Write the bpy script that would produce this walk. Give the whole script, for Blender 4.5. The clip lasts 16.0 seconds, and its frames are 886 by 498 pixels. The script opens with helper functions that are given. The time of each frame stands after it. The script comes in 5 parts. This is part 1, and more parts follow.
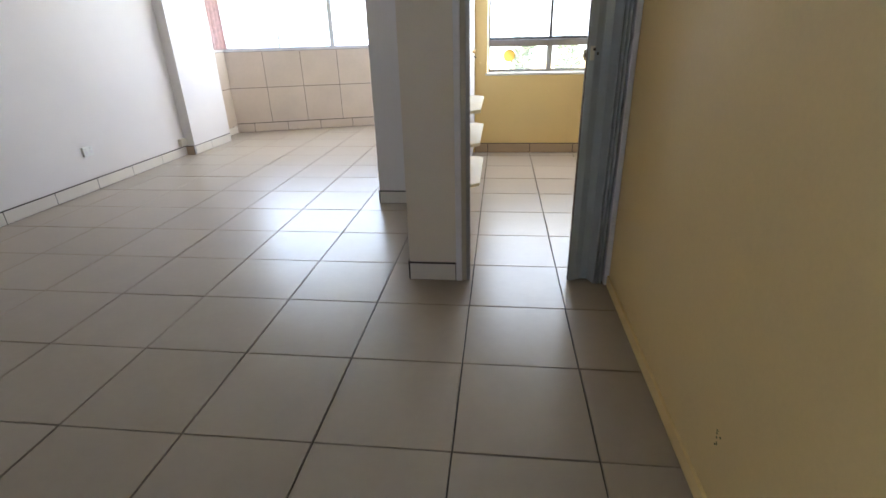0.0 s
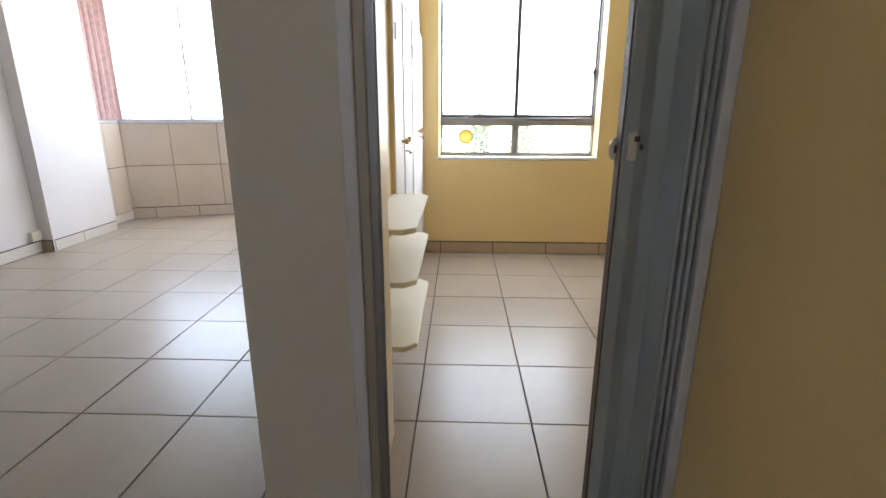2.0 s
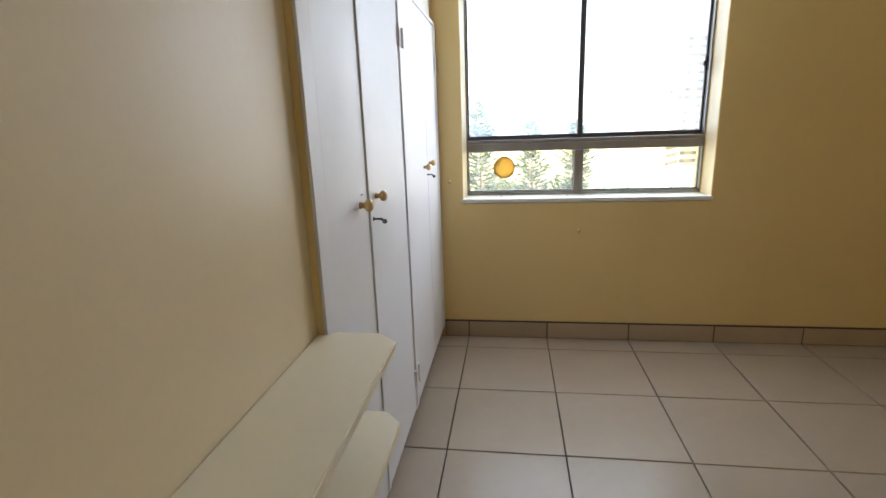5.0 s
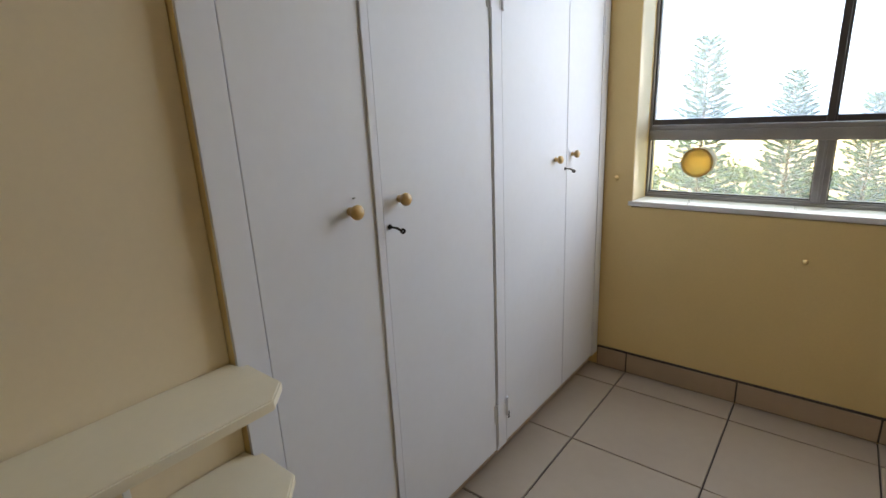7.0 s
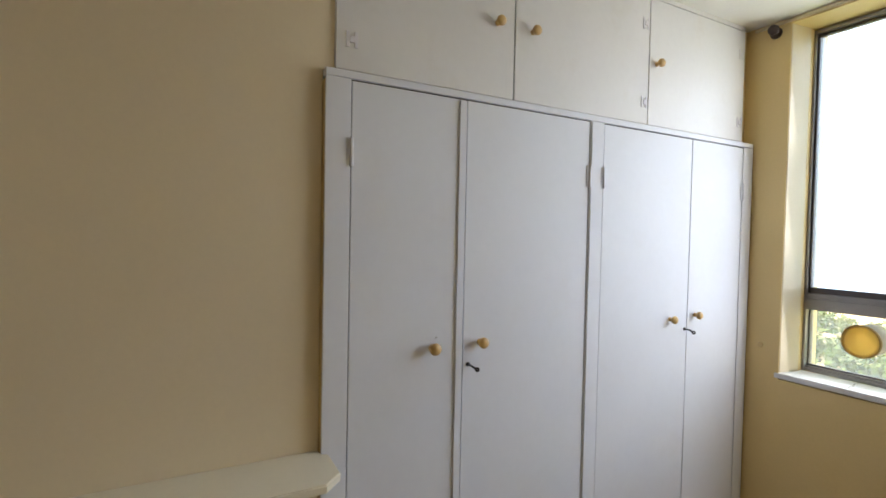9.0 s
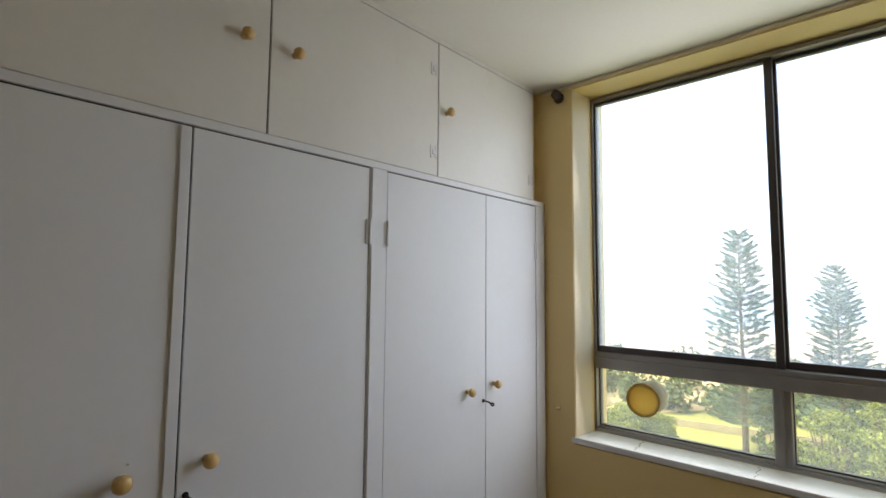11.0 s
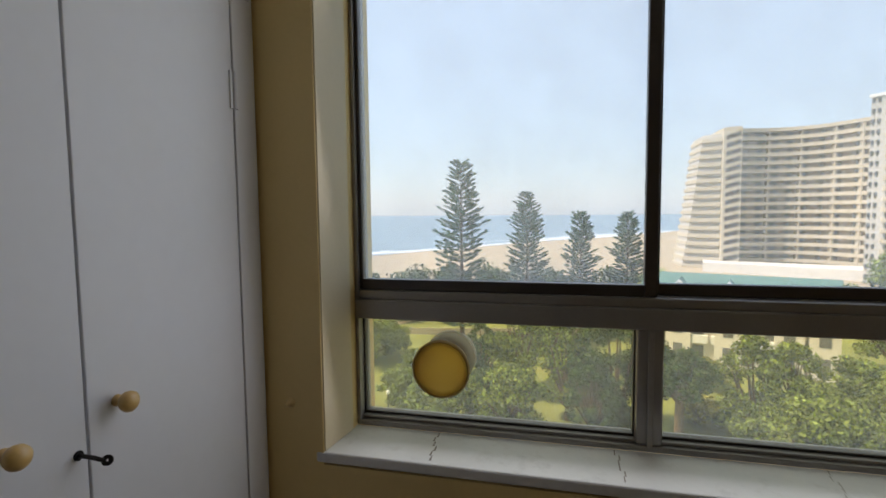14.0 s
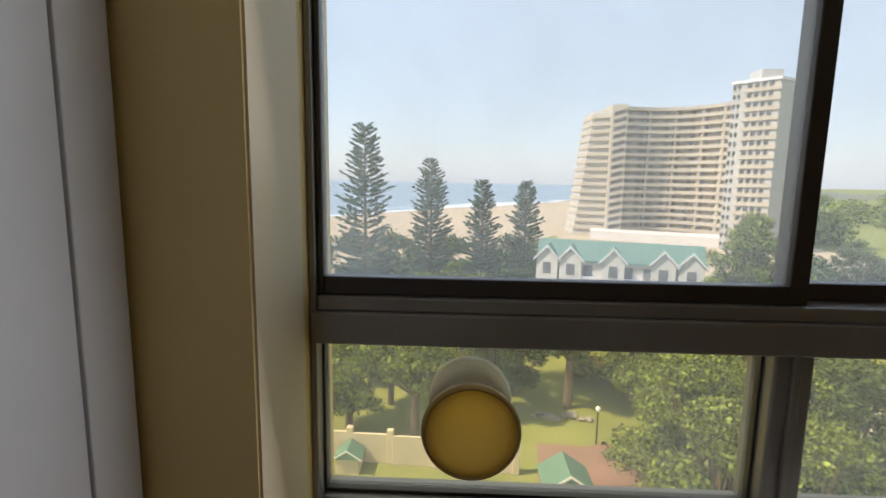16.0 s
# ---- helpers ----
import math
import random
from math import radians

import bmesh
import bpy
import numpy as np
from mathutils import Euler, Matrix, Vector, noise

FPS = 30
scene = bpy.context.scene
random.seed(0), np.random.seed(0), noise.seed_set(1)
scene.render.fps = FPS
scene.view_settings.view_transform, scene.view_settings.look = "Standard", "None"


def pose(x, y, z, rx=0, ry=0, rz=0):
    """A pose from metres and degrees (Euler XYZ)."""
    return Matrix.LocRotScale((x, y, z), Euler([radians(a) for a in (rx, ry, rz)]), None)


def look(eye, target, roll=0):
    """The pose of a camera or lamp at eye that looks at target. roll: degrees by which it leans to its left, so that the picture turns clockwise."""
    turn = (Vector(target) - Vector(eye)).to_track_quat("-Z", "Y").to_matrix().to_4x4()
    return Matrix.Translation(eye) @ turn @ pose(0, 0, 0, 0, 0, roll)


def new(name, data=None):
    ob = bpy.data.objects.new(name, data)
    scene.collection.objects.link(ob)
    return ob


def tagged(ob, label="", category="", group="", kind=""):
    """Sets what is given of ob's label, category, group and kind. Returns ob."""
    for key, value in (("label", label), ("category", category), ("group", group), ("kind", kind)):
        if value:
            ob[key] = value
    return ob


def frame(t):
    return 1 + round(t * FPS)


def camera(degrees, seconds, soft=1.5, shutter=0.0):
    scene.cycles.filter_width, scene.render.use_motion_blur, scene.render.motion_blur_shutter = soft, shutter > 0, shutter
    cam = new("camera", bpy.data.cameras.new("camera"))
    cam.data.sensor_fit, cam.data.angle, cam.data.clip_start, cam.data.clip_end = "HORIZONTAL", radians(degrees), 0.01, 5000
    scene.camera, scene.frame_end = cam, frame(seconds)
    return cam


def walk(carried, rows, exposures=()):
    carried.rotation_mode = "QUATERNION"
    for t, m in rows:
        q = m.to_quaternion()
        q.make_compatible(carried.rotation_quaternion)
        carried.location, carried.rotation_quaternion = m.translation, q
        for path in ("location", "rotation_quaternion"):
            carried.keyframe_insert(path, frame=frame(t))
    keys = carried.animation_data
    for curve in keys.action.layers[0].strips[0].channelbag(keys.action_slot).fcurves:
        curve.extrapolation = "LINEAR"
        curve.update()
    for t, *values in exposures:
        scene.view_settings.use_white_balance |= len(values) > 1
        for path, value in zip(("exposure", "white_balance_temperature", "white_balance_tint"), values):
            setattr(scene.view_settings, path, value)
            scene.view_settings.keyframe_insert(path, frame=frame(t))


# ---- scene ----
# ---- camera and walk ----
cam = camera(84.4, 16.0, soft=1.6)
PATH = [
    (0, (0.14, -2.258, 1.325), (-0.08, -0.44, 0.52), -1.5),
    (0.5, (0.133, -1.914, 1.34), (-0.061, -0.066, 0.598), -1.2),
    (1, (0.071, -1.539, 1.288), (-0.059, 0.362, 0.68), -0.9),
    (1.5, (0.139, -1.179, 1.277), (0.066, 0.751, 0.756), -0.7),
    (2, (0.175, -0.846, 1.301), (0.111, 1.078, 0.76), 0.2),
    (2.5, (0.165, -0.57, 1.319), (0.1, 1.327, 0.69), 0.0),
    (3, (0.214, -0.291, 1.322), (0.091, 1.603, 0.692), -0.7),
    (3.5, (0.233, -0.003, 1.35), (0.022, 1.883, 0.718), -1.4),
    (3.7, (0.214, 0.074, 1.376), (0.012, 1.964, 0.754), -1.3),
    (5.8, (0.445, 1.012, 1.341), (-0.07, 2.897, 0.918), -4.7),
    (6, (0.51, 1.059, 1.361), (-0.186, 2.885, 0.935), -6.1),
    (6.5, (0.642, 1.155, 1.358), (-0.346, 2.839, 0.923), -5.4),
    (7, (0.733, 1.302, 1.347), (-0.488, 2.794, 0.815), -2.7),
    (7.5, (0.892, 1.386, 1.368), (-0.627, 2.573, 0.838), -1.2),
    (8, (1.02, 1.405, 1.414), (-0.699, 2.37, 1.076), -1.8),
    (8.2, (1.051, 1.373, 1.417), (-0.696, 2.314, 1.164), -1.6),
    (10.3, (1.177, 1.579, 1.57), (-0.486, 2.673, 1.76), 0.1),
    (10.5, (1.137, 1.638, 1.553), (-0.453, 2.836, 1.742), 0.5),
    (11, (0.997, 1.75, 1.525), (-0.361, 3.211, 1.682), 0.5),
    (11.5, (0.919, 1.856, 1.495), (-0.224, 3.494, 1.582), -0.2),
    (12, (0.85, 2.044, 1.486), (-0.071, 3.818, 1.443), -0.2),
    (12.5, (0.832, 2.228, 1.472), (-0.004, 4.045, 1.438), -0.2),
    (13, (0.713, 2.399, 1.46), (0.092, 4.299, 1.412), -0.2),
    (13.5, (0.572, 2.519, 1.454), (0.057, 4.449, 1.364), -0.1),
    (14, (0.492, 2.702, 1.435), (0.023, 4.641, 1.291), -0.6),
    (14.5, (0.393, 2.855, 1.439), (-0.002, 4.808, 1.27), 0.3),
    (15, (0.292, 2.997, 1.434), (-0.012, 4.965, 1.238), 0.4),
    (15.5, (0.225, 3.085, 1.429), (0.023, 5.06, 1.189), 0.7),
    (16, (0.211, 3.145, 1.415), (0.136, 5.124, 1.136), 0.9),
]
EXPOSURES = [(0.0, 3.74, 6100, 15), (1.0, 3.6, 6100, 15), (3.5, 3.62, 6200, 15), (5.8, 2.42, 6150, 16), (8.2, 2.58, 6150, 16), (10.3, 2.22, 6300, 16), (11.0, 1.78, 6400, 15), (12.0, 1.16, 6350, 14), (13.0, 0.65, 6500, 15), (14.0, 0.54, 6600, 16), (16.0, 0.54, 6750, 17)]

walk(cam, [(t, look(eye, target, roll)) for t, eye, target, roll in PATH], EXPOSURES)

# ---- world, sun, exposure ----
world = bpy.data.worlds.new("sky")
scene.world = world
world.use_nodes = True
wn = world.node_tree
sky = wn.nodes.new("ShaderNodeTexSky")
sky.sky_type = 'NISHITA'
sky.sun_disc = False
sky.sun_elevation = radians(52)
sky.sun_rotation = radians(-75)
sky.altitude = 20
sky.air_density = 1.4
sky.dust_density = 0.7
sky.ozone_density = 2.0
wn.nodes["Background"].inputs["Strength"].default_value = 0.17
haze = wn.nodes.new("ShaderNodeMixRGB")       # sea haze evens out the sky
haze.inputs["Fac"].default_value = 0.72
haze.inputs["Color2"].default_value = (3.5, 4.2, 5.1, 1)
wn.links.new(sky.outputs["Color"], haze.inputs["Color1"])
wn.links.new(haze.outputs["Color"], wn.nodes["Background"].inputs["Color"])

sun_data = bpy.data.lights.new("sun", 'SUN')
sun_data.energy = 4.6
sun_data.angle = radians(0.6)
sun_data.color = (1.0, 0.94, 0.84)
sun = new("sun", sun_data)
sun.matrix_world = look((-60, -16, 80), (0, 0, 0))



def sky_lamp(name, m, sx, sy, watts):
    """Daylight that enters by a window's opening."""
    d = bpy.data.lights.new(name, 'AREA')
    d.shape, d.size, d.size_y, d.energy = 'RECTANGLE', sx, sy, watts
    d.color = (0.94, 0.97, 1.0)
    ob = new(name, d)
    ob.matrix_world = m
    return ob


for z in (1.17, 1.64, 2.11):       # sky light falls in slanting downwards
    sky_lamp("daylight_bedroom", look((0.69, 3.695, z), (0.69, 2.0, z - 0.35)), 1.34, 0.42, 0.80)
sky_lamp("daylight_living", pose(-3.885, 5.0, 0, 0, 0, 17.5) @ look((1.6, -0.03, 1.89), (1.6, -3.0, 1.89)), 3.0, 1.36, 4.4)


# ---- materials ----
def nodes_of(name):
    m = bpy.data.materials.new(name)
    m.use_nodes = True
    nt = m.node_tree
    return m, nt, nt.nodes["Principled BSDF"]


def surface(name, color, rough=0.6, var=0.12, scale=3.0, fine=60.0, bump=0.15, metal=0.0, per_object=0.0,
            coat=0.0, stain=None, stain_amount=0.25, island=0.0, depth=0.004, spec=0.5, uneven=0.2):
    """Base colour with large blotches, fine grain, uneven gloss and a fine relief, in world metres."""
    m, nt, bsdf = nodes_of(name)
    N, L = nt.nodes, nt.links
    tc = N.new("ShaderNodeNewGeometry")
    big = N.new("ShaderNodeTexNoise")
    big.inputs["Scale"].default_value = scale
    big.inputs["Detail"].default_value = 5
    small = N.new("ShaderNodeTexNoise")
    small.inputs["Scale"].default_value = fine
    small.inputs["Detail"].default_value = 3
    L.new(tc.outputs["Position"], big.inputs["Vector"])
    L.new(tc.outputs["Position"], small.inputs["Vector"])
    mixf = N.new("ShaderNodeMath")
    mixf.operation = 'MULTIPLY_ADD'
    L.new(small.outputs["Fac"], mixf.inputs[0])
    mixf.inputs[1].default_value = 0.35
    L.new(big.outputs["Fac"], mixf.inputs[2])
    fac = mixf.outputs[0]
    if per_object or island:
        info = N.new("ShaderNodeObjectInfo")
        rnd = info.outputs["Random"] if per_object else tc.outputs["Random Per Island"]
        add = N.new("ShaderNodeMath")
        add.operation = 'MULTIPLY_ADD'
        L.new(rnd, add.inputs[0])
        add.inputs[1].default_value = per_object or island
        L.new(fac, add.inputs[2])
        fac = add.outputs[0]
    ramp = N.new("ShaderNodeMapRange")
    ramp.inputs["From Min"].default_value = 0.4
    ramp.inputs["From Max"].default_value = 0.95 + (per_object or island)
    ramp.inputs["To Min"].default_value = 1 - var
    ramp.inputs["To Max"].default_value = 1 + var
    L.new(fac, ramp.inputs["Value"])
    mul = N.new("ShaderNodeVectorMath")
    mul.operation = 'SCALE'
    mul.inputs[0].default_value = color[:3]
    L.new(ramp.outputs["Result"], mul.inputs["Scale"])
    out = mul.outputs["Vector"]
    if stain:
        st = N.new("ShaderNodeTexNoise")
        st.inputs["Scale"].default_value = scale * 2.3
        st.inputs["Detail"].default_value = 8
        st.inputs["Roughness"].default_value = 0.7
        L.new(tc.outputs["Position"], st.inputs["Vector"])
        sm = N.new("ShaderNodeMapRange")
        sm.inputs["From Min"].default_value = 0.55
        sm.inputs["From Max"].default_value = 0.8
        sm.inputs["To Max"].default_value = stain_amount
        L.new(st.outputs["Fac"], sm.inputs["Value"])
        mx = N.new("ShaderNodeMixRGB")
        mx.inputs["Color2"].default_value = (*stain, 1)
        L.new(sm.outputs["Result"], mx.inputs["Fac"])
        L.new(out, mx.inputs["Color1"])
        out = mx.outputs["Color"]
    L.new(out, bsdf.inputs["Base Color"])
    rr = N.new("ShaderNodeMapRange")
    rr.inputs["From Min"].default_value = 0.3
    rr.inputs["From Max"].default_value = 0.7
    rr.inputs["To Min"].default_value = max(0.02, rough * (1 - uneven))
    rr.inputs["To Max"].default_value = min(1.0, rough * (1 + uneven))
    L.new(big.outputs["Fac"], rr.inputs["Value"])
    L.new(rr.outputs["Result"], bsdf.inputs["Roughness"])
    bsdf.inputs["Metallic"].default_value = metal
    bsdf.inputs["Coat Weight"].default_value = coat
    bsdf.inputs["Specular IOR Level"].default_value = spec
    if bump:
        b = N.new("ShaderNodeBump")
        b.inputs["Strength"].default_value = bump
        b.inputs["Distance"].default_value = depth
        L.new(mixf.outputs[0], b.inputs["Height"])
        L.new(b.outputs["Normal"], bsdf.inputs["Normal"])
    return m


def glass_material(name, haze, tint=(0.97, 0.985, 0.98)):
    """Thin window glass with a salt film that catches daylight and also carries the outdoor haze."""
    m, nt, bsdf = nodes_of(name)
    N, L = nt.nodes, nt.links
    N.remove(bsdf)
    clear = N.new("ShaderNodeBsdfTransparent")
    clear.inputs["Color"].default_value = (*tint, 1)
    # salt on the pane, with the distance haze put into the same film
    film = N.new("ShaderNodeBsdfTranslucent")
    film.inputs["Color"].default_value = (0.9, 0.93, 0.95, 1)
    gloss = N.new("ShaderNodeBsdfGlossy")
    gloss.inputs["Roughness"].default_value = 0.02
    tc = N.new("ShaderNodeNewGeometry")
    no = N.new("ShaderNodeTexNoise")
    no.inputs["Scale"].default_value = 5
    no.inputs["Detail"].default_value = 6
    mr = N.new("ShaderNodeMapRange")
    mr.inputs["From Min"].default_value = 0.35
    mr.inputs["From Max"].default_value = 0.75
    mr.inputs["To Min"].default_value = haze * 0.8
    mr.inputs["To Max"].default_value = haze * 1.25
    L.new(tc.outputs["Position"], no.inputs["Vector"])
    L.new(no.outputs["Fac"], mr.inputs["Value"])
    m1 = N.new("ShaderNodeMixShader")
    L.new(mr.outputs["Result"], m1.inputs["Fac"])
    L.new(clear.outputs[0], m1.inputs[1])
    L.new(film.outputs[0], m1.inputs[2])
    fr = N.new("ShaderNodeLayerWeight")
    fr.inputs["Blend"].default_value = 0.5
    steep = N.new("ShaderNodeMath")
    steep.operation = 'POWER'
    steep.inputs[1].default_value = 4.5
    L.new(fr.outputs["Facing"], steep.inputs[0])
    gl = N.new("ShaderNodeMapRange")
    gl.inputs["To Min"].default_value = 0.03
    gl.inputs["To Max"].default_value = 0.9
    L.new(steep.outputs[0], gl.inputs["Value"])
    m2 = N.new("ShaderNodeMixShader")
    L.new(gl.outputs["Result"], m2.inputs["Fac"])
    L.new(m1.outputs[0], m2.inputs[1])
    L.new(gloss.outputs[0], m2.inputs[2])
    L.new(m2.outputs[0], N["Material Output"].inputs["Surface"])
    return m


def leaf_material(name, color, var=0.5):
    m, nt, bsdf = nodes_of(name)
    N, L = nt.nodes, nt.links
    geo = N.new("ShaderNodeNewGeometry")
    mr = N.new("ShaderNodeMapRange")
    mr.inputs["To Min"].default_value = 1 - var
    mr.inputs["To Max"].default_value = 1 + var
    L.new(geo.outputs["Random Per Island"], mr.inputs["Value"])
    clump = N.new("ShaderNodeTexNoise")          # clump tones: leaf variation plus a crown's sunlit tips and dark inside
    clump.inputs["Scale"].default_value = 1.6
    clump.inputs["Detail"].default_value = 3
    L.new(geo.outputs["Position"], clump.inputs["Vector"])
    clump_tone = N.new("ShaderNodeMapRange")
    clump_tone.inputs["From Min"].default_value = 0.36
    clump_tone.inputs["From Max"].default_value = 0.66
    clump_tone.inputs["To Min"].default_value = 0.5
    clump_tone.inputs["To Max"].default_value = 1.45
    L.new(clump.outputs["Fac"], clump_tone.inputs["Value"])
    both = N.new("ShaderNodeMath")
    both.operation = 'MULTIPLY'
    L.new(mr.outputs["Result"], both.inputs[0])
    L.new(clump_tone.outputs["Result"], both.inputs[1])
    mul = N.new("ShaderNodeVectorMath")
    mul.operation = 'SCALE'
    mul.inputs[0].default_value = color
    L.new(both.outputs[0], mul.inputs["Scale"])
    L.new(mul.outputs["Vector"], bsdf.inputs["Base Color"])
    bsdf.inputs["Roughness"].default_value = 0.6
    tr = N.new("ShaderNodeBsdfTranslucent")
    L.new(mul.outputs["Vector"], tr.inputs["Color"])
    mx = N.new("ShaderNodeMixShader")
    mx.inputs["Fac"].default_value = 0.32
    L.new(bsdf.outputs[0], mx.inputs[1])
    L.new(tr.outputs[0], mx.inputs[2])
    L.new(mx.outputs[0], N["Material Output"].inputs["Surface"])
    return m


def tile_material(name, color, rough):
    """Glazed ceramic with cloudy mottling, each tile a shade of its own."""
    return surface(name, color, rough=rough, var=0.09, scale=3, fine=25, bump=0.0, per_object=0.25, depth=0.002, spec=0.34, uneven=0.06)


def plastic_glow(name, color, clear=0.0):
    """Yellowed plastic that lets daylight through; clear: how far one sees through it."""
    m, nt, bsdf = nodes_of(name)
    N, L = nt.nodes, nt.links
    bsdf.inputs["Base Color"].default_value = (*color, 1)
    bsdf.inputs["Roughness"].default_value = 0.35
    tr = N.new("ShaderNodeBsdfTranslucent")
    tr.inputs["Color"].default_value = (*color, 1)
    mx = N.new("ShaderNodeMixShader")
    mx.inputs["Fac"].default_value = 0.8
    L.new(bsdf.outputs[0], mx.inputs[1])
    L.new(tr.outputs[0], mx.inputs[2])
    tint = N.new("ShaderNodeBsdfTransparent")
    tint.inputs["Color"].default_value = (*color, 1)
    see = N.new("ShaderNodeMixShader")
    see.inputs["Fac"].default_value = clear
    L.new(mx.outputs[0], see.inputs[1])
    L.new(tint.outputs[0], see.inputs[2])
    L.new(see.outputs[0], N["Material Output"].inputs["Surface"])
    return m


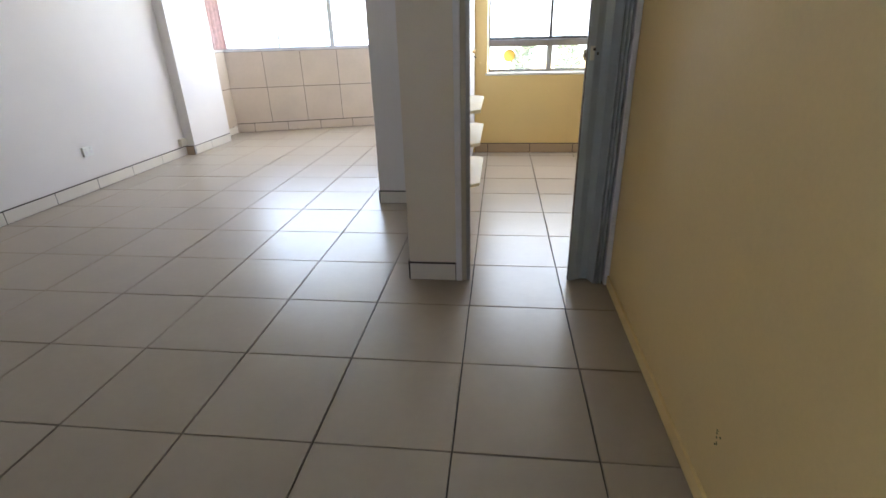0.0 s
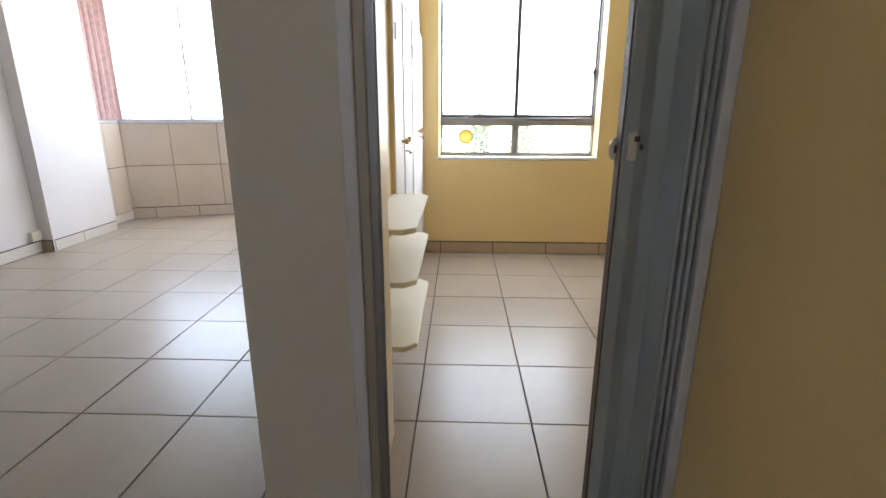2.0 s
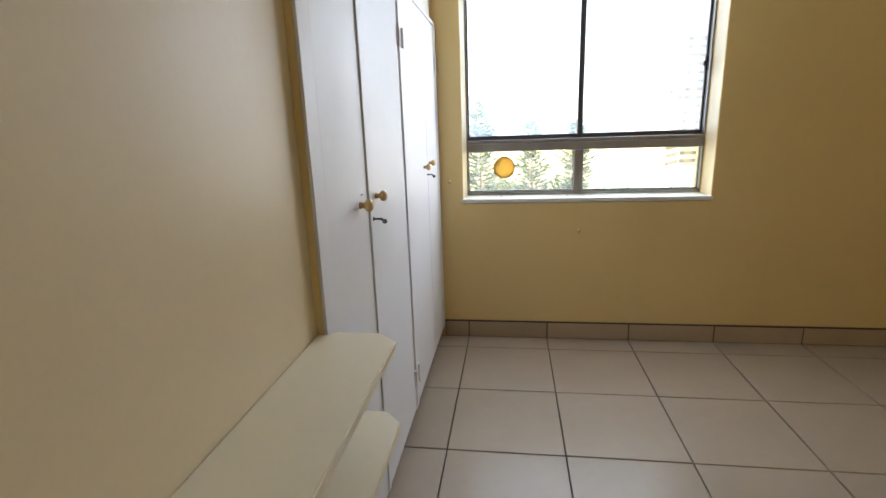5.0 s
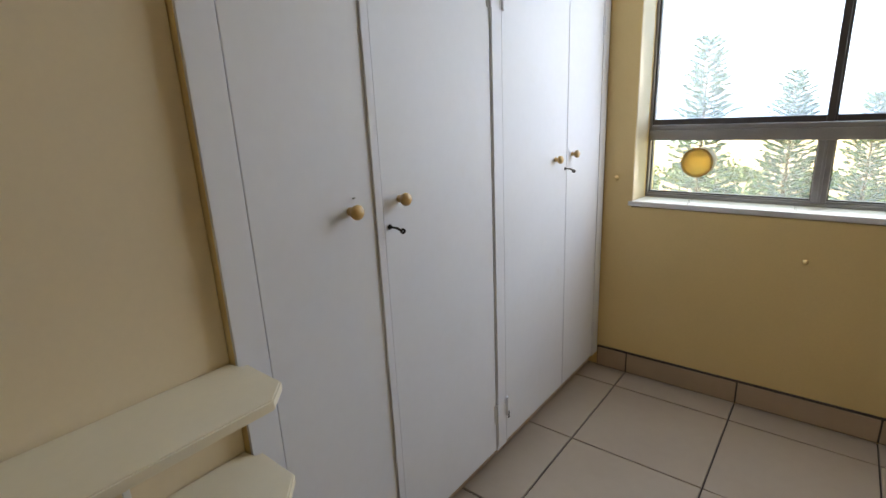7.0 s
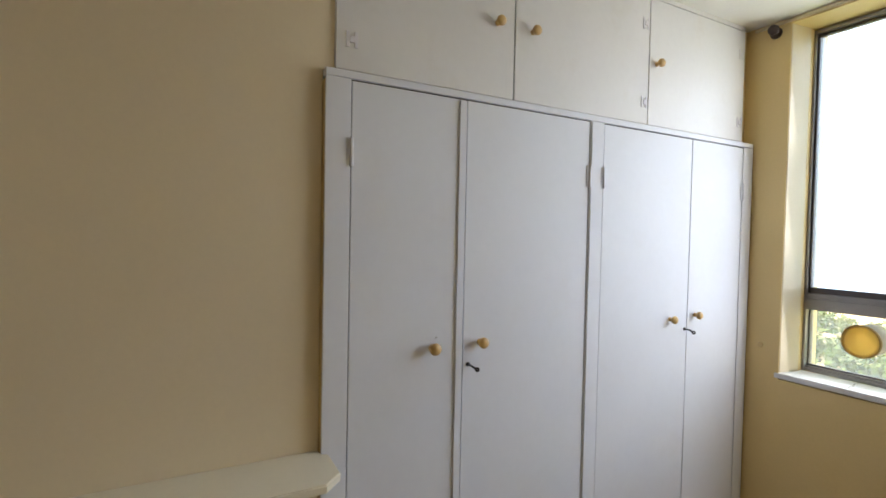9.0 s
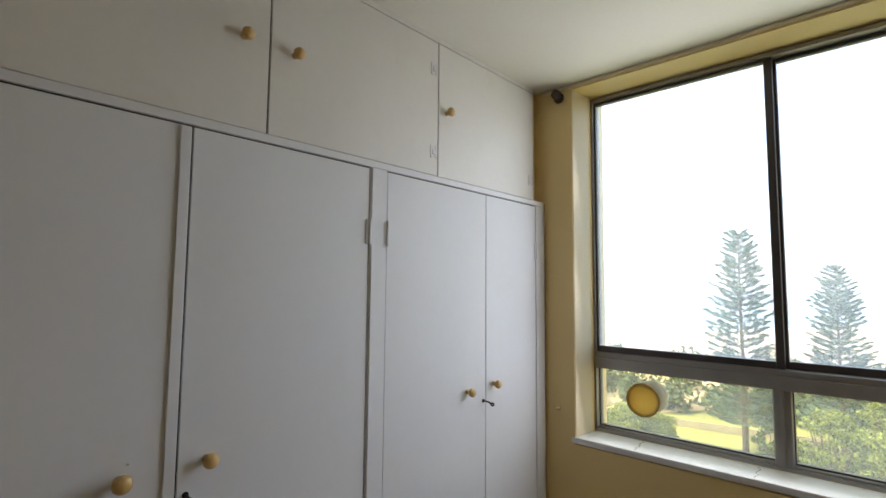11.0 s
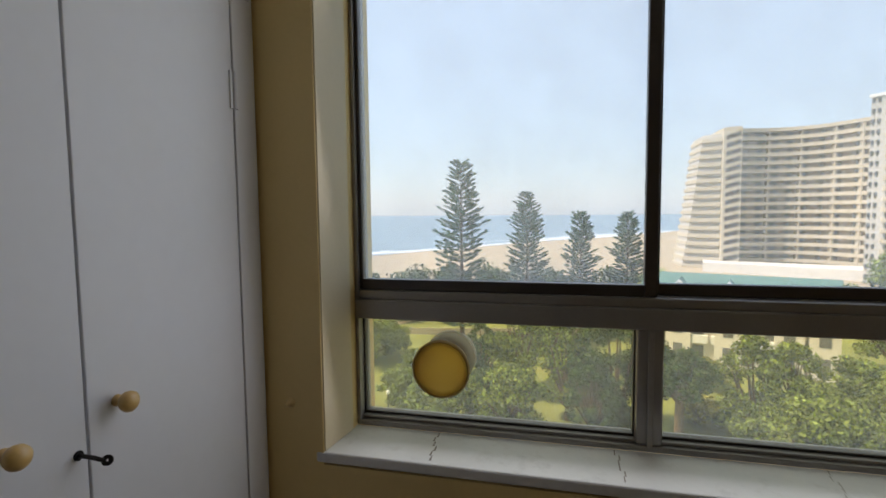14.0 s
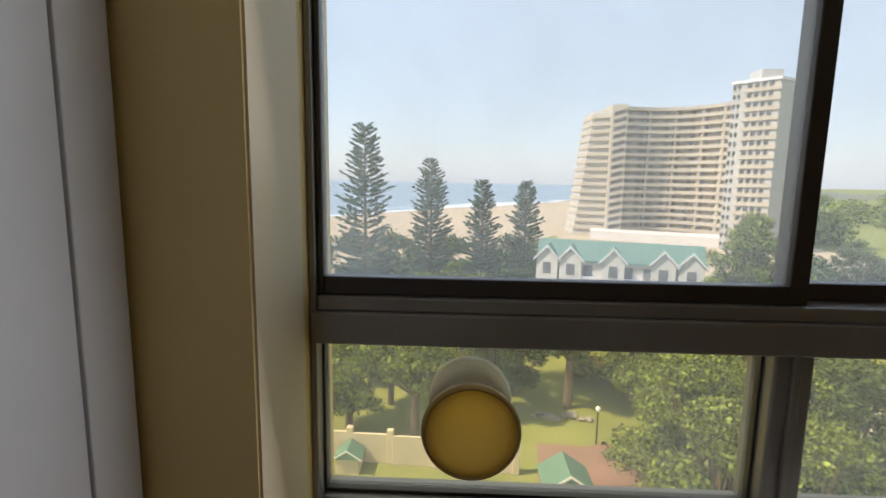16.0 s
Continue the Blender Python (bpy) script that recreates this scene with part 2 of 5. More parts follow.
M = {
    "tile": tile_material("floor_tile_glaze", (0.365, 0.305, 0.24), 0.295),
    "wall_tile": tile_material("wall_tile_glaze", (0.62, 0.52, 0.43), 0.2),
    "skirt_tile": tile_material("skirting_tile_glaze", (0.72, 0.67, 0.60), 0.36),
    "skirt_brown": tile_material("skirting_tile_brown", (0.45, 0.335, 0.23), 0.36),
    "grout": surface("grout_dark", (0.055, 0.045, 0.04), rough=0.9, var=0.3, scale=6, fine=150),
    "yellow": surface("yellow_wall_paint", (0.78, 0.585, 0.265), rough=0.5, var=0.05, scale=1.6, fine=90, bump=0.12,
                      stain=(0.62, 0.46, 0.18), stain_amount=0.2),
    "cream": surface("cream_wall_paint", (0.76, 0.645, 0.445), rough=0.45, var=0.04, scale=1.8, fine=90, bump=0.12),
    "pier": surface("pinkish_beige_wall_paint", (0.74, 0.655, 0.55), rough=0.5, var=0.04, scale=1.8, fine=90, bump=0.12,
                    stain=(0.58, 0.48, 0.38), stain_amount=0.15),
    "corridor": surface("tan_yellow_wall_paint", (0.80, 0.59, 0.27), rough=0.45, var=0.05, scale=1.5, fine=80, bump=0.14,
                        stain=(0.55, 0.40, 0.17), stain_amount=0.2),
    "white": surface("offwhite_wall_paint", (0.80, 0.76, 0.745), rough=0.55, var=0.04, scale=1.5, fine=90, bump=0.12),
    "ceiling": surface("ceiling_paint", (0.82, 0.79, 0.72), rough=0.7, var=0.05, scale=1.2, fine=70, bump=0.2),
    "cupboard": surface("white_gloss_paint", (0.74, 0.748, 0.782), rough=0.5, var=0.03, scale=2.5, fine=40, bump=0.06,
                        stain=(0.66, 0.62, 0.55), stain_amount=0.18),
    # white gloss again; the creamier light on the upper doors put into colour
    "overhead": surface("white_gloss_paint_warm_lit", (0.75, 0.73, 0.70), rough=0.45, var=0.04, scale=2.2, fine=40, bump=0.08,
                        stain=(0.60, 0.52, 0.40), stain_amount=0.28),
    "shelf": surface("cream_shelf_paint", (0.80, 0.73, 0.56), rough=0.4, var=0.04, scale=4, fine=60, bump=0.08),
    # near-black: shade in the door gaps put into the body's colour
    "gap_shade": surface("door_gap_shade", (0.022, 0.018, 0.015), rough=0.9, var=0.2, scale=8, fine=60),
    "alu": surface("weathered_aluminium", (0.32, 0.305, 0.30), rough=0.42, var=0.12, scale=9, fine=120, bump=0.08, metal=0.55),
    "alu_dark": surface("dark_track_metal", (0.09, 0.08, 0.075), rough=0.4, var=0.15, scale=9, fine=120, bump=0.06, metal=0.7),
    "alu_light": surface("pale_window_metal", (0.58, 0.58, 0.59), rough=0.4, var=0.08, scale=9, fine=120, bump=0.06, metal=0.3),
    "sill": surface("white_sill_paint", (0.74, 0.74, 0.74), rough=0.45, var=0.06, scale=7, fine=70, bump=0.2,
                    stain=(0.40, 0.38, 0.36), stain_amount=0.5),
    "frame_paint": surface("pale_lilac_frame_paint", (0.74, 0.71, 0.73), rough=0.4, var=0.05, scale=6, fine=70, bump=0.1,
                           stain=(0.4, 0.36, 0.33), stain_amount=0.3),
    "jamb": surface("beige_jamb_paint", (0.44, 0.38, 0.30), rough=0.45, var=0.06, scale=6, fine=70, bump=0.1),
    "fold": surface("grey_vinyl_panel", (0.42, 0.45, 0.46), rough=0.35, var=0.06, scale=5, fine=80, bump=0.05,
                    stain=(0.34, 0.34, 0.33), stain_amount=0.3),
    "fold_edge": surface("brown_panel_edge", (0.10, 0.07, 0.05), rough=0.5, var=0.15, scale=9, fine=60),
    "ivory": surface("ivory_plastic", (0.70, 0.66, 0.54), rough=0.35, var=0.05, scale=9, fine=90, bump=0.02),
    "knob": surface("varnished_pale_wood", (0.62, 0.40, 0.14), rough=0.36, var=0.14, scale=60, fine=220, bump=0.03, coat=0.4),
    "black": surface("blackened_iron", (0.025, 0.023, 0.022), rough=0.4, var=0.2, scale=40, fine=200, metal=0.6),
    "brown": surface("dark_brown_bakelite_and_holes", (0.05, 0.03, 0.022), rough=0.4, var=0.2, scale=30, fine=150),
    "steel": surface("brushed_steel", (0.55, 0.54, 0.52), rough=0.36, var=0.1, scale=40, fine=250, metal=0.9),
    "brass": surface("painted_brass_plate", (0.62, 0.55, 0.40), rough=0.4, var=0.12, scale=30, fine=150),
    "amber": plastic_glow("yellowed_vent_plastic", (0.98, 0.78, 0.36), 0.35),
    "amber_rim": surface("brown_yellow_plastic", (0.34, 0.22, 0.06), rough=0.4, var=0.1, scale=30, fine=100, bump=0.02),
    "vent_white": plastic_glow("white_vent_plastic", (0.85, 0.85, 0.84)),
    "socket": surface("white_socket_plastic", (0.80, 0.80, 0.78), rough=0.36, var=0.03, scale=20, fine=100, bump=0.02),
    "curtain": surface("pink_check_cloth", (0.72, 0.50, 0.47), rough=0.9, var=0.2, scale=22, fine=160, bump=0.3),
    "glass": glass_material("salt_and_haze_filmed_glass", 0.195),
    "glass_old": glass_material("yellowed_salt_and_haze_glass", 0.105, (0.99, 0.95, 0.78)),
    "scuff": surface("dark_green_scuff", (0.10, 0.11, 0.04), rough=0.8, var=0.3, scale=60, fine=300),
    # outside
    "peach": surface("peach_plaster", (0.62, 0.40, 0.30), rough=0.85, var=0.08, scale=0.8, fine=12, bump=0.2),
    "grass": surface("lawn_grass", (0.20, 0.215, 0.05), rough=0.95, var=0.35, scale=0.12, fine=2.5, bump=0.4,
                     stain=(0.30, 0.25, 0.08), stain_amount=0.6, depth=0.05),
    "sand": surface("beach_sand", (0.44, 0.345, 0.225), rough=0.95, var=0.12, scale=0.03, fine=0.6, bump=0.2, depth=0.1),
    "paving": surface("brick_paving", (0.26, 0.15, 0.115), rough=0.85, var=0.2, scale=0.4, fine=6, bump=0.3),
    "asphalt": surface("pale_worn_paving", (0.44, 0.41, 0.37), rough=0.9, var=0.2, scale=0.3, fine=8, bump=0.3),
    "concrete": surface("weathered_beige_concrete", (0.53, 0.46, 0.35), rough=0.85, var=0.14, scale=0.08, fine=1.2, bump=0.1),
    # darker copy of the concrete: shade behind the balconies put into the colour
    "concrete_shade": surface("balcony_wall_painted_shade", (0.36, 0.30, 0.23), rough=0.9, var=0.2, scale=0.2, fine=1.0, bump=0.1),
    # tower and far pane tones drawn together to stand in for distance haze
    "tower_white": surface("white_tower_plaster", (0.52, 0.49, 0.44), rough=0.8, var=0.08, scale=0.1, fine=1.0, bump=0.1),
    "pane_far": surface("dark_far_pane", (0.18, 0.18, 0.18), rough=0.2, var=0.3, scale=0.3, fine=1.0, bump=0.0),
    # near-black tone for the shade inside the stair openings
    "deep_shade": surface("painted_stair_shade", (0.07, 0.06, 0.055), rough=0.9, var=0.2, scale=0.5, fine=2.0),
    "roof_green": surface("green_roof_sheet", (0.11, 0.21, 0.165), rough=0.55, var=0.14, scale=0.6, fine=5, bump=0.2),
    "house_wall": surface("cream_house_plaster", (0.72, 0.67, 0.60), rough=0.85, var=0.08, scale=0.5, fine=5, bump=0.2),
    "trim_white": surface("white_gable_trim", (0.78, 0.77, 0.74), rough=0.6, var=0.05, scale=2, fine=10),
    "boundary": surface("beige_boundary_plaster", (0.60, 0.50, 0.37), rough=0.85, var=0.08, scale=0.5, fine=6, bump=0.2),
    "bark": surface("grey_brown_bark", (0.16, 0.115, 0.08), rough=0.95, var=0.3, scale=3, fine=18, bump=0.6, depth=0.03),
    "pine": leaf_material("pine_needles", (0.10, 0.165, 0.105), 0.6),
    "leaf": leaf_material("broad_leaves", (0.19, 0.24, 0.045), 0.8),
    "leaf_dark": leaf_material("dark_leaves", (0.075, 0.115, 0.035), 0.75),
    "leaf_yellow": leaf_material("yellow_green_leaves", (0.30, 0.28, 0.05), 0.5),
    # green greyed a little: distance haze put into the colour
    "hill": surface("far_green_hill", (0.14, 0.15, 0.11), rough=0.95, var=0.3, scale=0.02, fine=0.3, bump=0.2),
    "rock": surface("grey_rock", (0.30, 0.27, 0.24), rough=0.9, var=0.25, scale=2, fine=12, bump=0.4),
}


def water_material():
    m, nt, bsdf = nodes_of("sea_water")
    N, L = nt.nodes, nt.links
    tc = N.new("ShaderNodeTexCoord")
    sep = N.new("ShaderNodeSeparateXYZ")
    L.new(tc.outputs["Object"], sep.inputs[0])
    mapn = N.new("ShaderNodeMapping")
    mapn.inputs["Scale"].default_value = (0.012, 0.06, 1)
    L.new(tc.outputs["Object"], mapn.inputs["Vector"])
    no = N.new("ShaderNodeTexNoise")
    no.inputs["Scale"].default_value = 1.0
    no.inputs["Detail"].default_value = 7
    no.inputs["Roughness"].default_value = 0.65
    L.new(mapn.outputs["Vector"], no.inputs["Vector"])
    # breakers: foam threshold rises with the distance from the shore (local y)
    thr = N.new("ShaderNodeMapRange")
    thr.inputs["From Min"].default_value = 0.0
    thr.inputs["From Max"].default_value = 75.0
    thr.inputs["To Min"].default_value = 0.42
    thr.inputs["To Max"].default_value = 0.72
    L.new(sep.outputs["Y"], thr.inputs["Value"])
    sub = N.new("ShaderNodeMath")
    sub.operation = 'SUBTRACT'
    L.new(no.outputs["Fac"], sub.inputs[0])
    L.new(thr.outputs["Result"], sub.inputs[1])
    foam = N.new("ShaderNodeMapRange")
    foam.inputs["From Max"].default_value = 0.05
    L.new(sub.outputs[0], foam.inputs["Value"])
    mx = N.new("ShaderNodeMixRGB")
    mx.inputs["Color1"].default_value = (0.15, 0.23, 0.29, 1)
    mx.inputs["Color2"].default_value = (0.8, 0.82, 0.82, 1)
    L.new(foam.outputs["Result"], mx.inputs["Fac"])
    L.new(mx.outputs["Color"], bsdf.inputs["Base Color"])
    bsdf.inputs["Roughness"].default_value = 0.28
    b = N.new("ShaderNodeBump")
    b.inputs["Strength"].default_value = 0.5
    b.inputs["Distance"].default_value = 0.6
    L.new(no.outputs["Fac"], b.inputs["Height"])
    L.new(b.outputs["Normal"], bsdf.inputs["Normal"])
    return m


M["sea"] = water_material()


# ---- builders ----
def box(bm, x0, x1, y0, y1, z0, z1, bevel=0.0, seg=2):
    """One box in bm, with rounded edges if bevel is given."""
    vs = [bm.verts.new(p) for p in ((x0, y0, z0), (x1, y0, z0), (x1, y1, z0), (x0, y1, z0),
                                    (x0, y0, z1), (x1, y0, z1), (x1, y1, z1), (x0, y1, z1))]
    fs = [bm.faces.new([vs[i] for i in f]) for f in ((3, 2, 1, 0), (4, 5, 6, 7), (0, 1, 5, 4), (1, 2, 6, 5), (2, 3, 7, 6), (3, 0, 4, 7))]
    if bevel:
        es = list({e for f in fs for e in f.edges})
        bmesh.ops.bevel(bm, geom=es, offset=bevel, segments=seg, affect='EDGES', profile=0.5)
    return bm


def prism(bm, plan, z0, z1):
    """A plan polygon (anticlockwise) raised from z0 to z1."""
    low = [bm.verts.new((x, y, z0)) for x, y in plan]
    top = [bm.verts.new((x, y, z1)) for x, y in plan]
    bm.faces.new(low[::-1])
    bm.faces.new(top)
    n = len(plan)
    for i in range(n):
        j = (i + 1) % n
        bm.faces.new((low[i], low[j], top[j], top[i]))
    return bm


def tube(bm, a, b, r0, r1=None, n=16):
    """A closed round bar from a to b."""
    a, b = Vector(a), Vector(b)
    r1 = r0 if r1 is None else r1
    m = Matrix.Translation((a + b) / 2) @ (b - a).to_track_quat("Z", "Y").to_matrix().to_4x4()
    bmesh.ops.create_cone(bm, cap_ends=True, segments=n, radius1=r0, radius2=r1, depth=(b - a).length, matrix=m)
    return bm


def lathe(bm, profile, m, n=24):
    """Profile of (radius, height) pairs turned round the local z of m."""
    rings = []
    for r, h in profile:
        if r < 1e-5:
            rings.append([bm.verts.new(m @ Vector((0, 0, h)))])
        else:
            rings.append([bm.verts.new(m @ Vector((r * math.cos(2 * math.pi * i / n), r * math.sin(2 * math.pi * i / n), h))) for i in range(n)])
    for p, q in zip(rings, rings[1:]):
        for i in range(n):
            j = (i + 1) % n
            if len(p) == 1 and len(q) == 1:
                continue
            if len(p) == 1:
                bm.faces.new((p[0], q[i], q[j]))
            elif len(q) == 1:
                bm.faces.new((p[i], p[j], q[0]))
            else:
                bm.faces.new((p[i], p[j], q[j], q[i]))
    return bm


def part(name, bm, material, parent=None, label="", smooth=False):
    """Links a bmesh as one mesh object, under parent if given."""
    bmesh.ops.recalc_face_normals(bm, faces=bm.faces[:])
    me = bpy.data.meshes.new(name)
    bm.to_mesh(me)
    bm.free()
    me.materials.append(material)
    if smooth:
        me.polygons.foreach_set("use_smooth", [True] * len(me.polygons))
    ob = new(name, me)
    if parent:
        ob.parent = parent
    if label:
        ob["label"] = label
    return ob


def raw(name, verts, faces, material, parent=None, label=""):
    me = bpy.data.meshes.new(name)
    me.from_pydata(verts, [], faces)
    me.materials.append(material)
    ob = new(name, me)
    if parent:
        ob.parent = parent
    if label:
        ob["label"] = label
    return ob


def B(*a, **k):
    return box(bmesh.new(), *a, **k)


def thing(name, label, category, at=(0, 0, 0), group="", kind=""):
    ob = new(name)
    ob.location = at
    return tagged(ob, label, category, group, kind)


def setting(name, bm, material, label, category="wall"):
    return tagged(part(name, bm, material), label, category, kind="structure")


# ---- shell of the flat ----
CEIL, LIVING_CEIL = 2.425, 2.66
BAY = [(-4.1, 3.94), (-0.75, 3.94), (-0.75, 5.42), (-1.0, 5.9), (-1.05, 6.05), (-4.1, 5.12)]     # the living room beyond the bedroom
floor = setting("floor", prism(B(-4.1, 3.2, -4.1, 3.94, -0.2, -0.008), BAY, -0.2, -0.008), M["grout"], "cream ceramic tile floor with dark joints", "floor")

setting("wall_corridor", B(0.77, 0.89, -4.0, 0.29, -0.008, LIVING_CEIL), M["corridor"], "tan yellow painted corridor wall beside the folding door")
# unseen wall; its small high opening is added to let fill light in
bm = B(-3.92, -1.2, -4.12, -4.0, -0.008, LIVING_CEIL)
box(bm, -0.6, 0.89, -4.12, -4.0, -0.008, LIVING_CEIL)
box(bm, -1.2, -0.6, -4.12, -4.0, -0.008, 1.5)
box(bm, -1.2, -0.6, -4.12, -4.0, 2.1, LIVING_CEIL)
setting("wall_south", bm, M["white"], "unseen off-white wall behind the walker with an opening added for fill light")
setting("wall_bedroom_south", B(0.77, 3.1, 0.29, 0.42, -0.008, LIVING_CEIL), M["yellow"], "yellow painted bedroom wall beside the doorway")
setting("wall_lintel", B(-0.094, 0.77, 0.29, 0.42, 2.06, LIVING_CEIL), M["white"], "off-white wall over the folding door")
bm = B(-0.366, -0.094, 0.29, 0.409, -0.008, LIVING_CEIL)
setting("wall_pier", bm, M["pier"], "pinkish beige painted end of the wall beside the doorway")
setting("wall_pier_side", B(-0.366, -0.25, 0.409, 1.69, -0.008, LIVING_CEIL), M["white"], "off-white painted side of the wall towards the living room")
bm = B(-0.25, -0.085, 0.4095, 0.905, -0.008, CEIL)
box(bm, -0.25, -0.184, 0.905, 1.7195, -0.008, CEIL)
box(bm, -0.25, -0.186, 1.7195, 1.7512, 1.9097, CEIL)
setting("wall_niche", bm, M["cream"], "cream painted wall with a shallow shelf niche")
setting("wall_step", B(-0.87, -0.25, 1.69, 1.815, -0.008, LIVING_CEIL), M["white"], "off-white wall step behind the cupboards")
setting("wall_partition", prism(B(-0.87, -0.75, 1.815, 5.40, -0.008, LIVING_CEIL), [(-0.87, 5.40), (-0.75, 5.40), (-0.97, 5.92), (-1.09, 5.92)], -0.008, LIVING_CEIL), M["white"], "off-white partition between living room and bedroom")
setting("wall_east", B(3.1, 3.22, 0.29, 3.94, -0.008, LIVING_CEIL), M["yellow"], "yellow painted bedroom side wall")

# window wall of the bedroom: two splayed piers, breast and head
bm = bmesh.new()
prism(bm, [(-0.75, 3.668), (-0.022, 3.668), (-0.006, 3.79), (-0.006, 3.94), (-0.75, 3.94)], -0.008, 2.62)
prism(bm, [(1.411, 3.668), (3.1, 3.668), (3.1, 3.94), (1.401, 3.94), (1.401, 3.79)], -0.008, 2.62)
OPENING = [(-0.022, 3.668), (1.411, 3.668), (1.401, 3.79), (1.401, 3.94), (-0.006, 3.94), (-0.006, 3.79)]
prism(bm, OPENING, -0.008, 0.876)
prism(bm, OPENING, 2.40, 2.62)
setting("wall_north", bm, M["yellow"], "yellow painted window wall of the bedroom")
bm = bmesh.new()
prism(bm, [(-0.0215, 3.672), (-0.0062, 3.788), (-0.0032, 3.788), (-0.0185, 3.672)], 0.906, 2.398)
prism(bm, [(1.4105, 3.672), (1.4075, 3.672), (1.3982, 3.788), (1.4012, 3.788)], 0.906, 2.398)
setting("trim_reveal", bm, M["cream"], "cream painted window reveals", "trim")

setting("ceiling", B(-0.75, 3.2, 0.42, 3.668, CEIL, CEIL + 0.12), M["ceiling"], "plain off-white bedroom ceiling", "ceiling")
setting("ceiling_living", prism(B(-4.1, 3.2, -4.12, 3.94, LIVING_CEIL, LIVING_CEIL + 0.15), BAY, LIVING_CEIL, LIVING_CEIL + 0.15), M["ceiling"], "plain white living room ceiling", "ceiling")
setting("trim_ceiling_bead", B(-0.17, 3.1, 3.664, 3.668, CEIL - 0.018, CEIL - 0.002, bevel=0.005), M["cream"], "thin cream bead along the ceiling", "trim")

# living room sides
setting("wall_west", B(-3.92, -3.80, -4.0, 4.40, -0.008, LIVING_CEIL), M["white"], "plain off-white living room wall")
setting("wall_pilaster", B(-3.80, -3.677, 3.52, 4.40, -0.008, LIVING_CEIL), M["white"], "off-white painted pilaster")
setting("wall_return", B(-4.02, -3.885, 4.40, 5.3, -0.008, LIVING_CEIL), M["white"], "off-white return wall beside the living room window")

# the living room's window wall runs askew
SKEW = pose(-3.885, 5.0, 0, 0, 0, 17.5)
north = setting("wall_living_north", B(-0.1, 3.03, 0.012, 0.2, -0.008, 1.165), M["grout"], "living room window breast clad with beige tiles")
north.matrix_world = SKEW
head = setting("wall_living_head", B(-0.1, 3.03, 0.0, 0.2, 2.605, LIVING_CEIL), M["white"], "off-white wall over the living room window")
head.matrix_world = SKEW
bm = B(-0.75, -0.735, 3.94, 5.42, -8, 0.70)
box(bm, -0.75, -0.735, 3.94, 5.46, 2.36, 9)
box(bm, -0.75, -0.735, 3.94, 5.18, 0.70, 2.36)
setting("wall_outer", bm, M["peach"], "peach plastered outer wall beside the bedroom window")
setting("trim_outer_post", B(-0.75, -0.735, 5.36, 5.42, 0.70, 2.36), M["alu_light"], "pale metal corner post of the bay", "trim")


